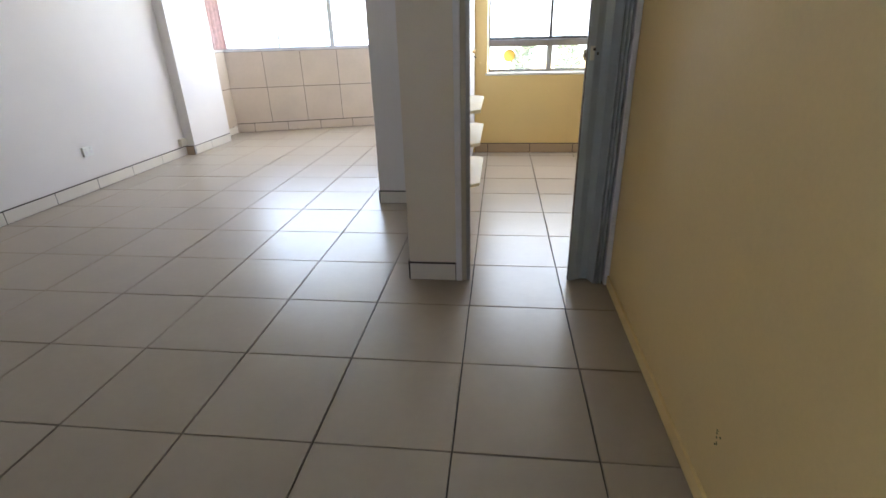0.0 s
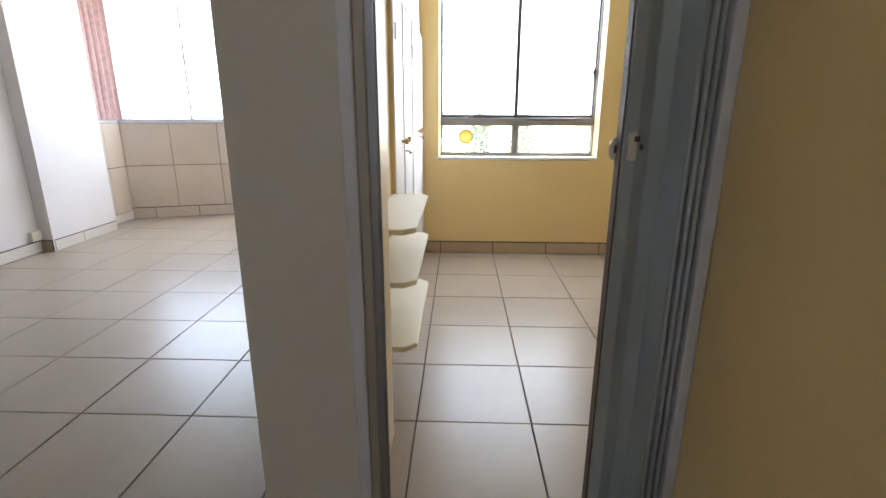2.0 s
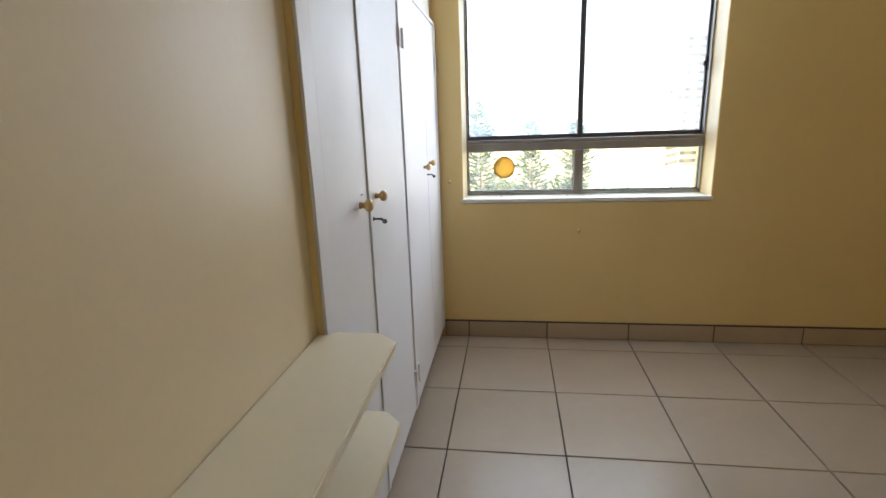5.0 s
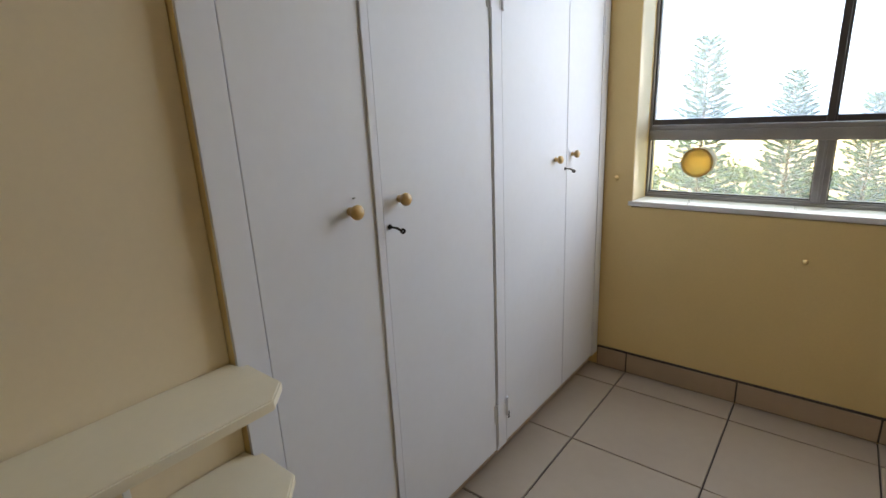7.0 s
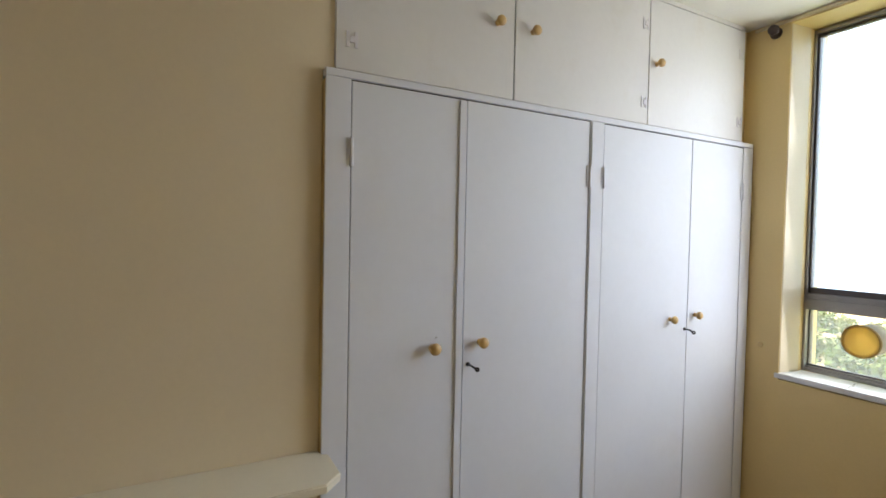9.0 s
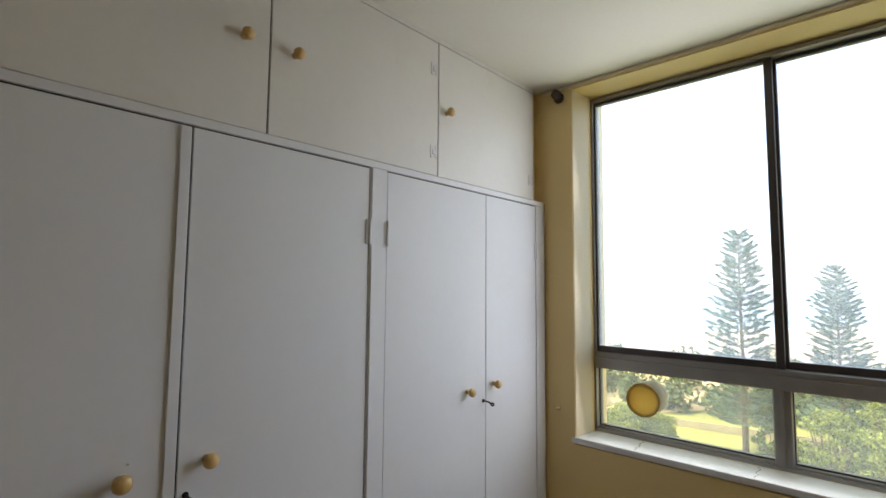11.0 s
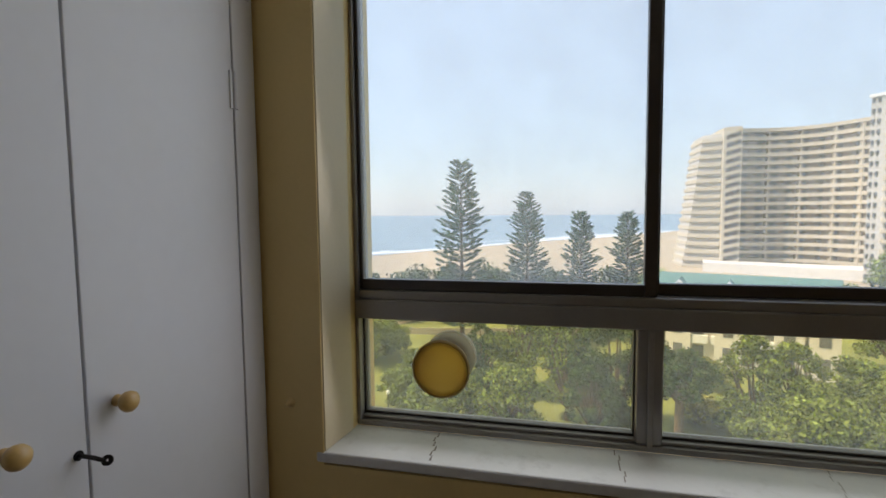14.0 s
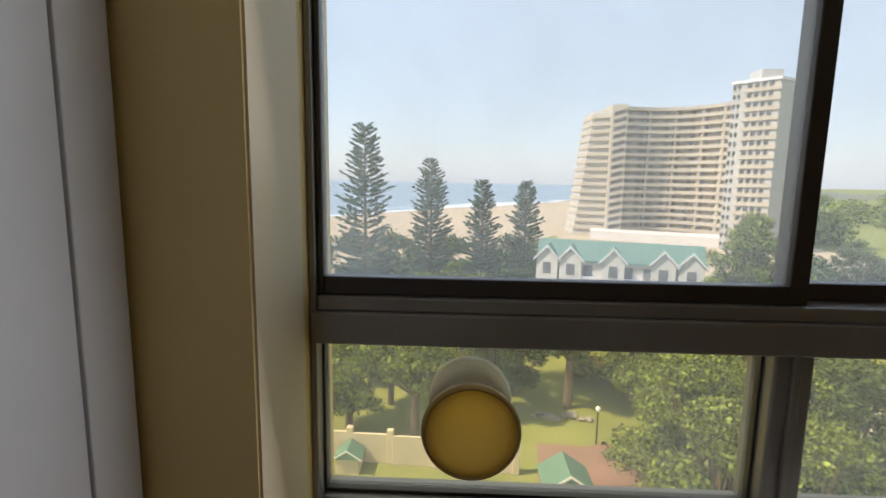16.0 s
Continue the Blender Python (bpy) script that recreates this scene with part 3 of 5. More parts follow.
# ---- bedroom window ----
def bedroom_window():
    w = thing("window_1", "grey aluminium sliding window with salt-filmed, haze-veiled panes over a white sill", "window", (0.69, 3.835, 0.88), kind="structure")
    inv = Matrix.Translation((-0.69, -3.8, -0.88))

    def p(name, bm, mat, parent=w, label=""):
        bm.transform(inv)
        ob = part(name, bm, mat, parent, label)
        return ob
    y0, y1 = 3.785, 3.855
    bm = B(-0.006, 0.004, y0, y1, 0.905, 2.395, 0.002)
    box(bm, 1.391, 1.401, y0, y1, 0.905, 2.395, 0.002)
    box(bm, 0.004, 1.391, y0, y1, 2.378, 2.395, 0.002)
    box(bm, 0.004, 1.391, y0, y1, 0.905, 0.919, 0.002)
    box(bm, 0.004, 1.391, y0 + 0.012, y1, 0.919, 0.927, 0.002)
    p("window_frame", bm, M["alu"])
    bm = B(-0.004, 1.399, y0 - 0.004, y1, 1.178, 1.226, 0.003)
    box(bm, 0.004, 1.391, y0 + 0.003, y1, 1.226, 1.248, 0.003)
    p("transom", bm, M["alu"])
    bm = B(0.656, 0.711, y0 + 0.002, y1, 0.919, 1.178, 0.004)
    box(bm, 0.678, 0.690, y0 - 0.006, y0 + 0.002, 0.919, 1.178, 0.002)
    p("mullion", bm, M["alu"])
    # two sliding sashes, one behind the other
    for x0, x1, ya, left, right in ((0.004, 0.696, 3.795, 0.009, 0.026), (0.678, 1.391, 3.824, 0.027, 0.011)):
        yb = ya + 0.024
        bm = B(x0, x0 + left, ya, yb, 1.249, 2.377, 0.002)
        box(bm, x1 - right, x1, ya, yb, 1.249, 2.377, 0.002)
        box(bm, x0 + left, x1 - right, ya, yb, 1.249, 1.275, 0.002)
        box(bm, x0 + left, x1 - right, ya, yb, 2.364, 2.377, 0.002)
        sash = p("sash", bm, M["alu_dark"])
        g = p("pane", B(x0 + left - 0.004, x1 - right + 0.004, ya + 0.010, ya + 0.014, 1.27, 2.367), M["glass"], sash)
        g.visible_shadow = False
    for x0, x1 in ((0.004, 0.656), (0.711, 1.391)):
        g = p("pane", B(x0 - 0.002, x1 + 0.002, 3.822, 3.826, 0.92, 1.180), M["glass_old"])
        g.visible_shadow = False
        bm = B(x0, x0 + 0.004, 3.812, 3.834, 0.927, 1.178, 0.001)
        box(bm, x1 - 0.004, x1, 3.812, 3.834, 0.927, 1.178, 0.001)
        box(bm, x0 + 0.004, x1 - 0.004, 3.812, 3.834, 0.927, 0.933, 0.001)
        p("glazing_bead", bm, M["alu_dark"])
    bm = B(1.362, 1.378, 3.775, 3.797, 1.60, 1.68, 0.003)
    box(bm, 1.350, 1.364, 3.765, 3.780, 1.625, 1.655, 0.003)
    p("latch", bm, M["black"], w, "small black sash latch")
    bm = B(-0.040, 1.425, 3.632, 3.788, 0.880, 0.905, 0.004)
    sill = p("window_sill", bm, M["sill"], w, "white painted sill with chips and dust")
    for x, lean in ((0.205, 0.018), (0.612, 0.008), (1.02, -0.012)):
        bm = bmesh.new()
        for i in range(6):
            u = x + lean * i / 6 + 0.004 * math.sin(i * 2.1 + x * 9)
            y = 3.780 - 0.022 * i
            prism(bm, [(u, y), (u - 0.0012, y - 0.022), (u + 0.0008 + lean / 6, y - 0.0225), (u + 0.002, y)], 0.9048, 0.9054)
        p("crack", bm, M["rock"], sill, "fine dark crack across the sill")


bedroom_window()


def window_vent():
    v = thing("window_vent", "round yellowed plastic ventilator fitted through the window pane", "vent", (0.229, 3.815, 1.083))
    rot = pose(0, 0, 0, 90, 0, 0)      # local z runs towards the room
    part("tube", lathe(bmesh.new(), [(0.056, -0.055), (0.060, -0.055), (0.061, 0.055), (0.058, 0.055), (0.056, -0.055)], rot, 40), M["vent_white"], v, "white plastic tube", True)
    part("rim", lathe(bmesh.new(), [(0.061, 0.050), (0.066, 0.050), (0.067, 0.060), (0.065, 0.066), (0.062, 0.067), (0.061, 0.063), (0.061, 0.050)], rot, 40), M["amber_rim"], v, "", True)
    part("cover", lathe(bmesh.new(), [(0.0, 0.055), (0.025, 0.055), (0.050, 0.058), (0.0615, 0.064), (0.0615, 0.061), (0.050, 0.055), (0.0, 0.052)], rot, 40), M["amber"], v, "yellowed dished cover", True)
    part("outer_rim", lathe(bmesh.new(), [(0.056, -0.058), (0.063, -0.057), (0.064, -0.050), (0.058, -0.047), (0.056, -0.058)], rot, 40), M["vent_white"], v, "", True)


window_vent()


# ---- living room window ----
def living_window():
    w = thing("window_2", "pale aluminium living room window above a tiled breast", "window", kind="structure")
    w.matrix_world = SKEW
    y0, y1, za, zb = 0.03, 0.09, 1.165, 2.605
    bm = B(0.0, 3.03, y0, y1, za, za + 0.04, 0.003)
    box(bm, 0.0, 3.03, y0, y1, zb - 0.045, zb, 0.003)
    box(bm, 0.0, 0.045, y0, y1, za + 0.04, zb - 0.045, 0.003)
    part("window_frame", bm, M["alu_light"], w)
    part("window_sill", B(-0.01, 3.03, -0.012, 0.03, za - 0.006, za + 0.012, 0.003), M["alu_light"], w)
    for x, r in ((0.800, 0.011), (1.570, 0.034), (2.34, 0.011)):
        part("mullion", B(x - r, x + r, y0 - (0.012 if r > 0.02 else 0), y1, za + 0.04, zb - 0.045, 0.003), M["alu_light"], w)
    for x in (1.52, 1.62):
        bm = B(x - 0.012, x + 0.012, y0 - 0.03, y0 - 0.005, 1.80, 1.83, 0.003)
        box(bm, x - 0.005, x + 0.005, y0 - 0.04, y0 - 0.012, 1.77, 1.80, 0.002)
        part("latch", bm, M["black"], w, "small dark window latch")
    xs = [0.045, 0.789, 0.811, 1.536, 1.604, 2.329, 2.351, 3.02]
    for a, b in zip(xs[::2], xs[1::2]):
        g = part("pane", B(a - 0.004, b + 0.004, 0.058, 0.062, za + 0.035, zb - 0.04), M["glass"], w)
        g.visible_shadow = False


living_window()


def curtain():
    bm = bmesh.new()
    cols = 40
    grid = []
    for i in range(cols + 1):
        s = i / cols
        y = 4.52 + 0.50 * s
        x = -3.845 + 0.016 * math.sin(s * 34) + 0.006 * math.sin(s * 71 + 1)
        grid.append([bm.verts.new((x + 0.004 * math.sin(z * 5 + s * 9), y, z)) for z in (1.20, 1.5, 1.9, 2.3, 2.6)])
    for a, b in zip(grid, grid[1:]):
        for k in range(4):
            bm.faces.new((a[k], b[k], b[k + 1], a[k + 1]))
    bmesh.ops.solidify(bm, geom=bm.faces[:], thickness=0.002)
    c = thing("curtain", "faded pink checked curtain gathered beside the window", "curtain", (0, 0, 0))
    part("cloth", bm, M["curtain"], c, "", True)
    part("rail", tube(bmesh.new(), (-3.845, 4.46, 2.615), (-3.845, 5.04, 2.615), 0.008), M["steel"], c)
    for y in (4.48, 5.02):
        part("bracket", B(-3.89, -3.84, y - 0.006, y + 0.006, 2.60, 2.63, 0.002), M["steel"], c)


curtain()


# ---- cupboards ----
XF = -0.160     # faces of the wardrobe doors
XU = -0.178     # faces of the overhead doors


def knob(parent, x, y, z, r=0.0175):
    m = Matrix.Translation((x, y, z)) @ pose(0, 0, 0, 0, 90, 0)
    s = r / 0.0175
    pr = [(0.0, 0.0), (0.0095, 0.0), (0.010, 0.003), (0.007, 0.008), (0.0085, 0.014), (0.0155, 0.019), (0.0175, 0.025), (0.0165, 0.031), (0.011, 0.036), (0.0, 0.038)]
    return part("knob", lathe(bmesh.new(), [(a * s, b * s) for a, b in pr], m, 20), M["knob"], parent, "round varnished pale wood knob", True)


def hinge(parent, y, z, h=0.075):
    bm = tube(bmesh.new(), (XF + 0.005, y, z - h / 2), (XF + 0.005, y, z + h / 2), 0.0055, n=10)
    box(bm, XF - 0.001, XF + 0.0036, y - 0.012, y + 0.012, z - h / 2, z + h / 2)
    return part("hinge", bm, M["cupboard"], parent, "painted butt hinge")


def h_hinge(parent, y, z):
    bm = B(XU + 0.0005, XU + 0.003, y - 0.017, y - 0.007, z - 0.022, z + 0.022, 0.0008, 1)
    box(bm, XU + 0.0005, XU + 0.003, y + 0.007, y + 0.017, z - 0.022, z + 0.022, 0.0008, 1)
    box(bm, XU + 0.0005, XU + 0.0045, y - 0.007, y + 0.007, z - 0.009, z + 0.009, 0.0008, 1)
    return part("hinge", bm, M["frame_paint"], parent, "small painted cabinet hinge")


def key(parent, y, z, sign):
    """A key left in its lock, turned so that the bow hangs to one side."""
    bm = tube(bmesh.new(), (XF, y, z), (XF + 0.030, y, z), 0.003, n=10)
    tube(bm, (XF - 0.001, y, z), (XF + 0.002, y, z), 0.007, n=16)
    tube(bm, (XF + 0.024, y, z), (XF + 0.031, y + sign * 0.010, z - 0.008), 0.0032, n=8)
    lathe(bm, [(0.0018, -0.0018), (0.0075, -0.0018), (0.0075, 0.0018), (0.0018, 0.0018), (0.0018, -0.0018)],
          Matrix.Translation((XF + 0.032, y + sign * 0.016, z - 0.011)) @ pose(0, 0, 0, 70, 0, 30), 16)
    return part("key", bm, M["black"], parent, "black iron key left in the lock")


def lower_cupboard():
    c = thing("wardrobe", "white painted built-in wardrobe with four plain doors", "wardrobe", (0, 0, 0))
    top = 1.884
    # body sits close behind the doors, so its painted shade fills the gaps
    part("body", B(-0.72, XF - 0.007, 1.76, 3.664, 0.09, 1.895), M["gap_shade"], c, "near-black body that draws the shade in the door gaps")
    part("plinth", B(-0.70, XF - 0.045, 1.80, 3.664, 0.0, 0.092), M["skirt_brown"], c, "recessed brown plinth")
    for a, b in ((1.722, 1.792), (2.668, 2.735), (3.592, 3.662)):
        part("stile", B(XF - 0.0065, XF + 0.002, a, b, 0.075, top + 0.004, 0.002), M["cupboard"], c)
    part("rail", B(XF - 0.0300, XF + 0.002, 1.722, 3.662, top + 0.0045, 1.9095, 0.002), M["cupboard"], c)
    part("side_panel", B(-0.21, XF - 0.007, 1.722, 1.742, 0.0, 1.88), M["yellow"], c, "yellow painted side panel")
    doors = ((1.795, 2.155), (2.160, 2.665), (2.738, 3.236), (3.240, 3.589))
    obs = []
    for a, b in doors:
        obs.append(part("door", B(XF - 0.0065, XF, a, b, 0.082, top, 0.0015), M["cupboard"], c))
    # cover strip where the first pair meets
    part("cover_strip", B(XF + 0.0005, XF + 0.006, 2.130, 2.154, 0.09, top - 0.004, 0.002), M["cupboard"], obs[0])
    # thin bead along the middle stile
    part("bead", B(XF + 0.0025, XF + 0.006, 2.672, 2.682, 0.09, top, 0.001, 1), M["cupboard"], c)
    knob(obs[0], XF, 2.050, 1.134, 0.0185)
    knob(obs[1], XF, 2.220, 1.138)
    knob(obs[2], XF, 3.130, 1.150, 0.016)
    knob(obs[3], XF, 3.286, 1.159, 0.016)
    part("nail", tube(bmesh.new(), (XF, 2.064, 1.163), (XF + 0.008, 2.064, 1.165), 0.002, n=8), M["steel"], obs[0], "bent nail above the knob")
    key(obs[1], 2.178, 1.070, 1)
    key(obs[2], 3.222, 1.104, 1)
    for d, y in ((0, 1.7935), (1, 2.6665), (2, 2.7365), (3, 3.5905)):
        for z in (0.24, 1.69):
            hinge(obs[d], y, z)
    part("catch_plate", B(XF + 0.0005, XF + 0.002, 2.752, 2.759, 0.175, 0.205), M["black"], obs[2])


def upper_cupboards():
    spans = ((1.752, 2.342), (2.345, 2.982), (2.985, 3.600))
    knobs = ((2.273, 2.150), (2.415, 2.150), (3.026, 2.156))
    for i, ((a, b), (ky, kz)) in enumerate(zip(spans, knobs)):
        c = thing("overhead_cupboard", ("white painted overhead cupboard with one plain door above the wardrobe",
                                        "wide white painted overhead cupboard with a single flat door",
                                        "white painted overhead cupboard in the corner by the window")[i], "cupboard", (0, 0, 0), "overhead cupboards")
        part("body", B(-0.72, XU - 0.007, max(a, 1.76), b, 1.9105, CEIL - 0.001), M["gap_shade"], c, "near-black body that draws the shade in the door gaps")
        if i == 0:
            part("side_panel", B(-0.2, XU - 0.007, 1.7515, 1.7595, 1.910, CEIL - 0.0005), M["cupboard"], c)
        d = part("door", B(XU - 0.0065, XU, a + 0.001, b - 0.001, 1.917, 2.404, 0.0012), M["overhead"], c)
        knob(d, XU, ky, kz, 0.0165)
        hy = a + 0.045 if i == 0 else b - 0.022
        for z in (2.00, 2.30):
            h_hinge(d, hy, z)
        part("top_rail", B(XU - 0.0065, XU - 0.001, a, b, 2.4075, CEIL + 0.004), M["overhead"], c)
    part_end = thing("filler_panel", "yellow painted filler strip between cupboard and window wall", "panel", (0, 0, 0))
    part("board", B(-0.72, XU - 0.030, 3.602, 3.666, 1.911, CEIL + 0.003), M["yellow"], part_end)
    part("edge_bead", B(XU - 0.030, XU - 0.004, 3.602, 3.612, 1.911, CEIL + 0.003, 0.002), M["cupboard"], part_end)


lower_cupboard()
upper_cupboards()


# ---- shelves in the niche ----
def shelf(z, front, label):
    s = thing("wall_shelf", label, "shelf", (-0.08, 1.26, z), "niche shelves")
    r = 0.045
    y0, y1 = 0.908, 1.738
    plan = [(-0.183, y0), (front - r, y0), (front, y0 + r), (front, y1 - r), (front - r, y1), (-0.147, y1), (-0.147, 1.718), (-0.183, 1.718)]
    bm = prism(bmesh.new(), [(x + 0.08, y - 1.26) for x, y in plan], -0.022, 0.0)
    bmesh.ops.bevel(bm, geom=[e for e in bm.edges if abs(e.verts[0].co.z - e.verts[1].co.z) < 1e-6], offset=0.003, segments=2, affect='EDGES')
    part("board", bm, M["shelf"], s)
    for y in (0.99, 1.42):
        bm = B(-0.103, -0.098, y - 1.26 - 0.011, y - 1.26 + 0.011, -0.15, -0.022, 0.001, 1)
        box(bm, -0.103, 0.02, y - 1.26 - 0.011, y - 1.26 + 0.011, -0.0265, -0.0222, 0.001, 1)
        part("bracket", bm, M["shelf"], s, "thin painted angle bracket")
    return s


shelf(0.879, 0.014, "cream painted shelf with rounded corners in the wall niche")
middle = shelf(0.670, 0.012, "middle cream painted shelf with rounded corners in the niche")
part("wall_plate", B(-0.1025, -0.0985, 0.231, 0.243, 0.0003, 0.082, 0.001, 1), M["socket"], middle, "small white upright plate above the board")
shelf(0.400, 0.012, "lowest cream painted shelf with rounded corners near the floor")


# ---- door frame and folding door ----
def door_frame():
    f = thing("door_1", "painted wooden door frame with a dark metal closing channel", "door frame", (0, 0.36, 0), kind="structure")
    inv = Matrix.Translation((0, -0.36, 0))

    def p(name, bm, mat, parent=f, label=""):
        bm.transform(inv)
        return part(name, bm, mat, parent, label)
    p("casing", B(-0.0935, -0.060, 0.278, 0.330, 0.0, 2.06, 0.004), M["frame_paint"])
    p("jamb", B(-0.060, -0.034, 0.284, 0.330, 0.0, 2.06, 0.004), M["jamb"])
    p("lining", B(-0.0938, -0.087, 0.3305, 0.4085, 0.0, 2.06, 0.001, 1), M["cream"])
    bm = B(-0.0338, -0.0315, 0.289, 0.326, 0.004, 2.05)
    box(bm, -0.0315, -0.0150, 0.289, 0.2925, 0.004, 2.05, 0.001, 1)
    channel = p("channel", bm, M["alu"], f, "grey metal closing channel")
    p("channel_edge", B(-0.0315, -0.0140, 0.3215, 0.326, 0.004, 2.05, 0.001, 1), M["alu"], channel, "dark worn channel edge")
    plate = p("strike_plate", B(-0.0855, -0.0825, 0.413, 0.443, 1.150, 1.278, 0.001, 1), M["brass"], f, "worn painted strike plate")
    # solid dark piece draws the shade inside the slot
    p("slot", B(-0.0830, -0.0818, 0.418, 0.432, 1.172, 1.252), M["brown"], plate)
    for z in (1.160, 1.267):
        bm = lathe(bmesh.new(), [(0, 0.0016), (0.003, 0.0012), (0.0042, 0)], Matrix.Translation((-0.0824, 0.428, z)) @ pose(0, 0, 0, 0, 90, 0), 12)
        p("screw", bm, M["steel"], plate)
    p("head_track", B(-0.06, 0.77, 0.31, 0.40, 2.02, 2.06, 0.003), M["frame_paint"])
    p("right_jamb", B(0.742, 0.77, 0.278, 0.43, 0.0, 2.06, 0.004), M["frame_paint"])


door_frame()


def folding_door():
    d = thing("folding_door", "grey vinyl concertina door folded open against the wall", "door", (0.64, 0.34, 0.01))
    inv = Matrix.Translation((-0.617, -0.326, -0.01))

    def slab(a, b, t=0.009, z0=0.001, z1=2.015):
        a, b = Vector(a), Vector(b)
        n = Vector((-(b - a).y, (b - a).x)).normalized() * (t / 2)
        return prism(bmesh.new(), [tuple(a - n), tuple(b - n), tuple(b + n), tuple(a + n)], z0, z1)

    def p(name, bm, mat, parent=d, label="", smooth=False):
        bm.transform(inv)
        return part(name, bm, mat, parent, label, smooth)
    post = p("lead_post", B(0.529, 0.563, 0.308, 0.350, 0.001, 2.018, 0.004), M["fold"])
    p("post_edge", B(0.5250, 0.5288, 0.311, 0.347, 0.001, 2.018), M["fold_edge"], post)
    pts = [(0.563, 0.322), (0.598, 0.345), (0.642, 0.342), (0.668, 0.280), (0.676, 0.348), (0.686, 0.278), (0.695, 0.348), (0.704, 0.280), (0.715, 0.340)]
    for a, b in zip(pts, pts[1:]):
        p("panel", slab(a, b), M["fold"])
    for q in pts[1:-1]:
        p("fold_strip", tube(bmesh.new(), (*q, 0.002), (*q, 2.015), 0.006, n=10), M["fold"], d, "", True)
    lock = p("lock_case", B(0.538, 0.560, 0.298, 0.3075, 1.192, 1.258, 0.004), M["ivory"], d, "ivory plastic lock case")
    p("lock_lever", B(0.550, 0.562, 0.290, 0.2975, 1.236, 1.249, 0.003), M["brown"], lock)
    # solid dark plug in place of a shaded hole
    p("keyhole", tube(bmesh.new(), (0.576, 0.344, 1.222), (0.576, 0.3235, 1.222), 0.010, 0.008, 5), M["brown"], d, "dark plug that draws the shade of the lock hole")
    bm = lathe(bmesh.new(), [(0.0, 0.008), (0.009, 0.007), (0.015, 0.003), (0.016, 0.0), (0.0, -0.003)],
               Matrix.Translation((0.524, 0.352, 1.215)) @ pose(0, 0, 0, 0, -90, 35) @ Matrix.Diagonal((1.7, 1, 1, 1)), 24)
    handle = p("pull_handle", bm, M["ivory"], d, "oval white plastic pull handle", True)
    p("handle_stem", B(0.520, 0.5248, 0.338, 0.344, 1.207, 1.225), M["brown"], handle)


folding_door()


# ---- fixtures ----
def socket():
    s = thing("wall_socket", "white double wall socket on the living room wall", "socket", (-3.7995, 2.018, 0.374))
    part("plate", B(0.0, 0.012, -0.06, 0.06, -0.045, 0.045, 0.004), M["socket"], s)
    for y in (-0.028, 0.028):
        part("outlet", tube(bmesh.new(), (0.0122, y, -0.008), (0.0135, y, -0.008), 0.016, n=20), M["frame_paint"], s)
        part("switch", B(0.0122, 0.017, y - 0.008, y + 0.008, 0.018, 0.034, 0.001, 1), M["socket"], s)


socket()


def cable_box():
    s = thing("cable_box", "small ivory cable box with loose wire above the skirting", "socket", (-3.7995, 3.445, 0.165))
    part("box", B(0, 0.045, -0.055, 0.055, -0.04, 0.05, 0.006), M["ivory"], s)
    cu = bpy.data.curves.new("wire", 'CURVE')
    cu.dimensions = '3D'
    cu.bevel_depth = 0.004
    sp = cu.splines.new('BEZIER')
    sp.bezier_points.add(2)
    for q, co in zip(sp.bezier_points, ((0.02, 0.055, 0.0), (0.05, 0.10, 0.02), (0.07, 0.115, -0.03))):
        q.co = co
        q.handle_left_type = q.handle_right_type = 'AUTO'
    cu.materials.append(M["ivory"])
    w = new("wire", cu)
    w.parent = s


cable_box()


def track_light():
    t = thing("ceiling_spot_bar", "curved dark metal spotlight bar on the living room ceiling", "ceiling lamp", (-2.40, 4.97, LIVING_CEIL))
    t.rotation_euler = (0, 0, radians(34))
    pts = [Vector((-0.37 + 0.123 * i, 0.06 * math.cos(i * 1.05), -0.095)) for i in range(7)]
    bm = bmesh.new()
    for a, b in zip(pts, pts[1:]):
        tube(bm, a, b, 0.009, n=10)
    part("bar", bm, M["black"], t)
    part("base", B(-0.16, 0.10, -0.03, 0.05, -0.105, 0.0, 0.006), M["socket"], t, "white ceiling base")
    for i in (0, 3, 6):
        q = pts[i]
        bm = tube(bmesh.new(), q, q + Vector((0, -0.01, -0.045)), 0.006, n=8)
        part("stem", bm, M["black"], t)
        lamp = part("spot_head", lathe(bmesh.new(), [(0.0, 0.05), (0.018, 0.05), (0.022, 0.03), (0.034, -0.02), (0.031, -0.02), (0.018, 0.028), (0.0, 0.03)],
                                       Matrix.Translation(q + Vector((0, -0.012, -0.07))) @ pose(0, 0, 0, 25, 10 * (i - 3), 0), 20), M["black"], t, "", True)


track_light()


def curtain_knob():
    s = thing("rail_bracket", "dark brown round curtain rail bracket on the window wall", "bracket", (-0.080, 3.668, 2.377))
    m = pose(0, 0, 0, 90, 0, 0)
    part("rose", lathe(bmesh.new(), [(0, 0.001), (0.024, 0.001), (0.024, 0.008), (0.012, 0.016), (0.009, 0.035), (0, 0.035)], m, 20), M["brown"], s, "", True)
    part("cup", lathe(bmesh.new(), [(0, 0.033), (0.016, 0.033), (0.022, 0.045), (0.020, 0.058), (0.010, 0.062), (0, 0.062)], Matrix.Translation((0.012, 0, 0.0)) @ m, 20), M["brown"], s, "", True)


curtain_knob()


def wall_stub(x, z):
    s = thing("wall_plug", "small painted-over wall plug below the window", "plug", (x, 3.668, z))
    part("stub", lathe(bmesh.new(), [(0.012, 0.0), (0.010, 0.004), (0.006, 0.007), (0.005, 0.018), (0.0, 0.020)], pose(0, 0, 0, 90, 0, 0), 14), M["yellow"], s, "", True)


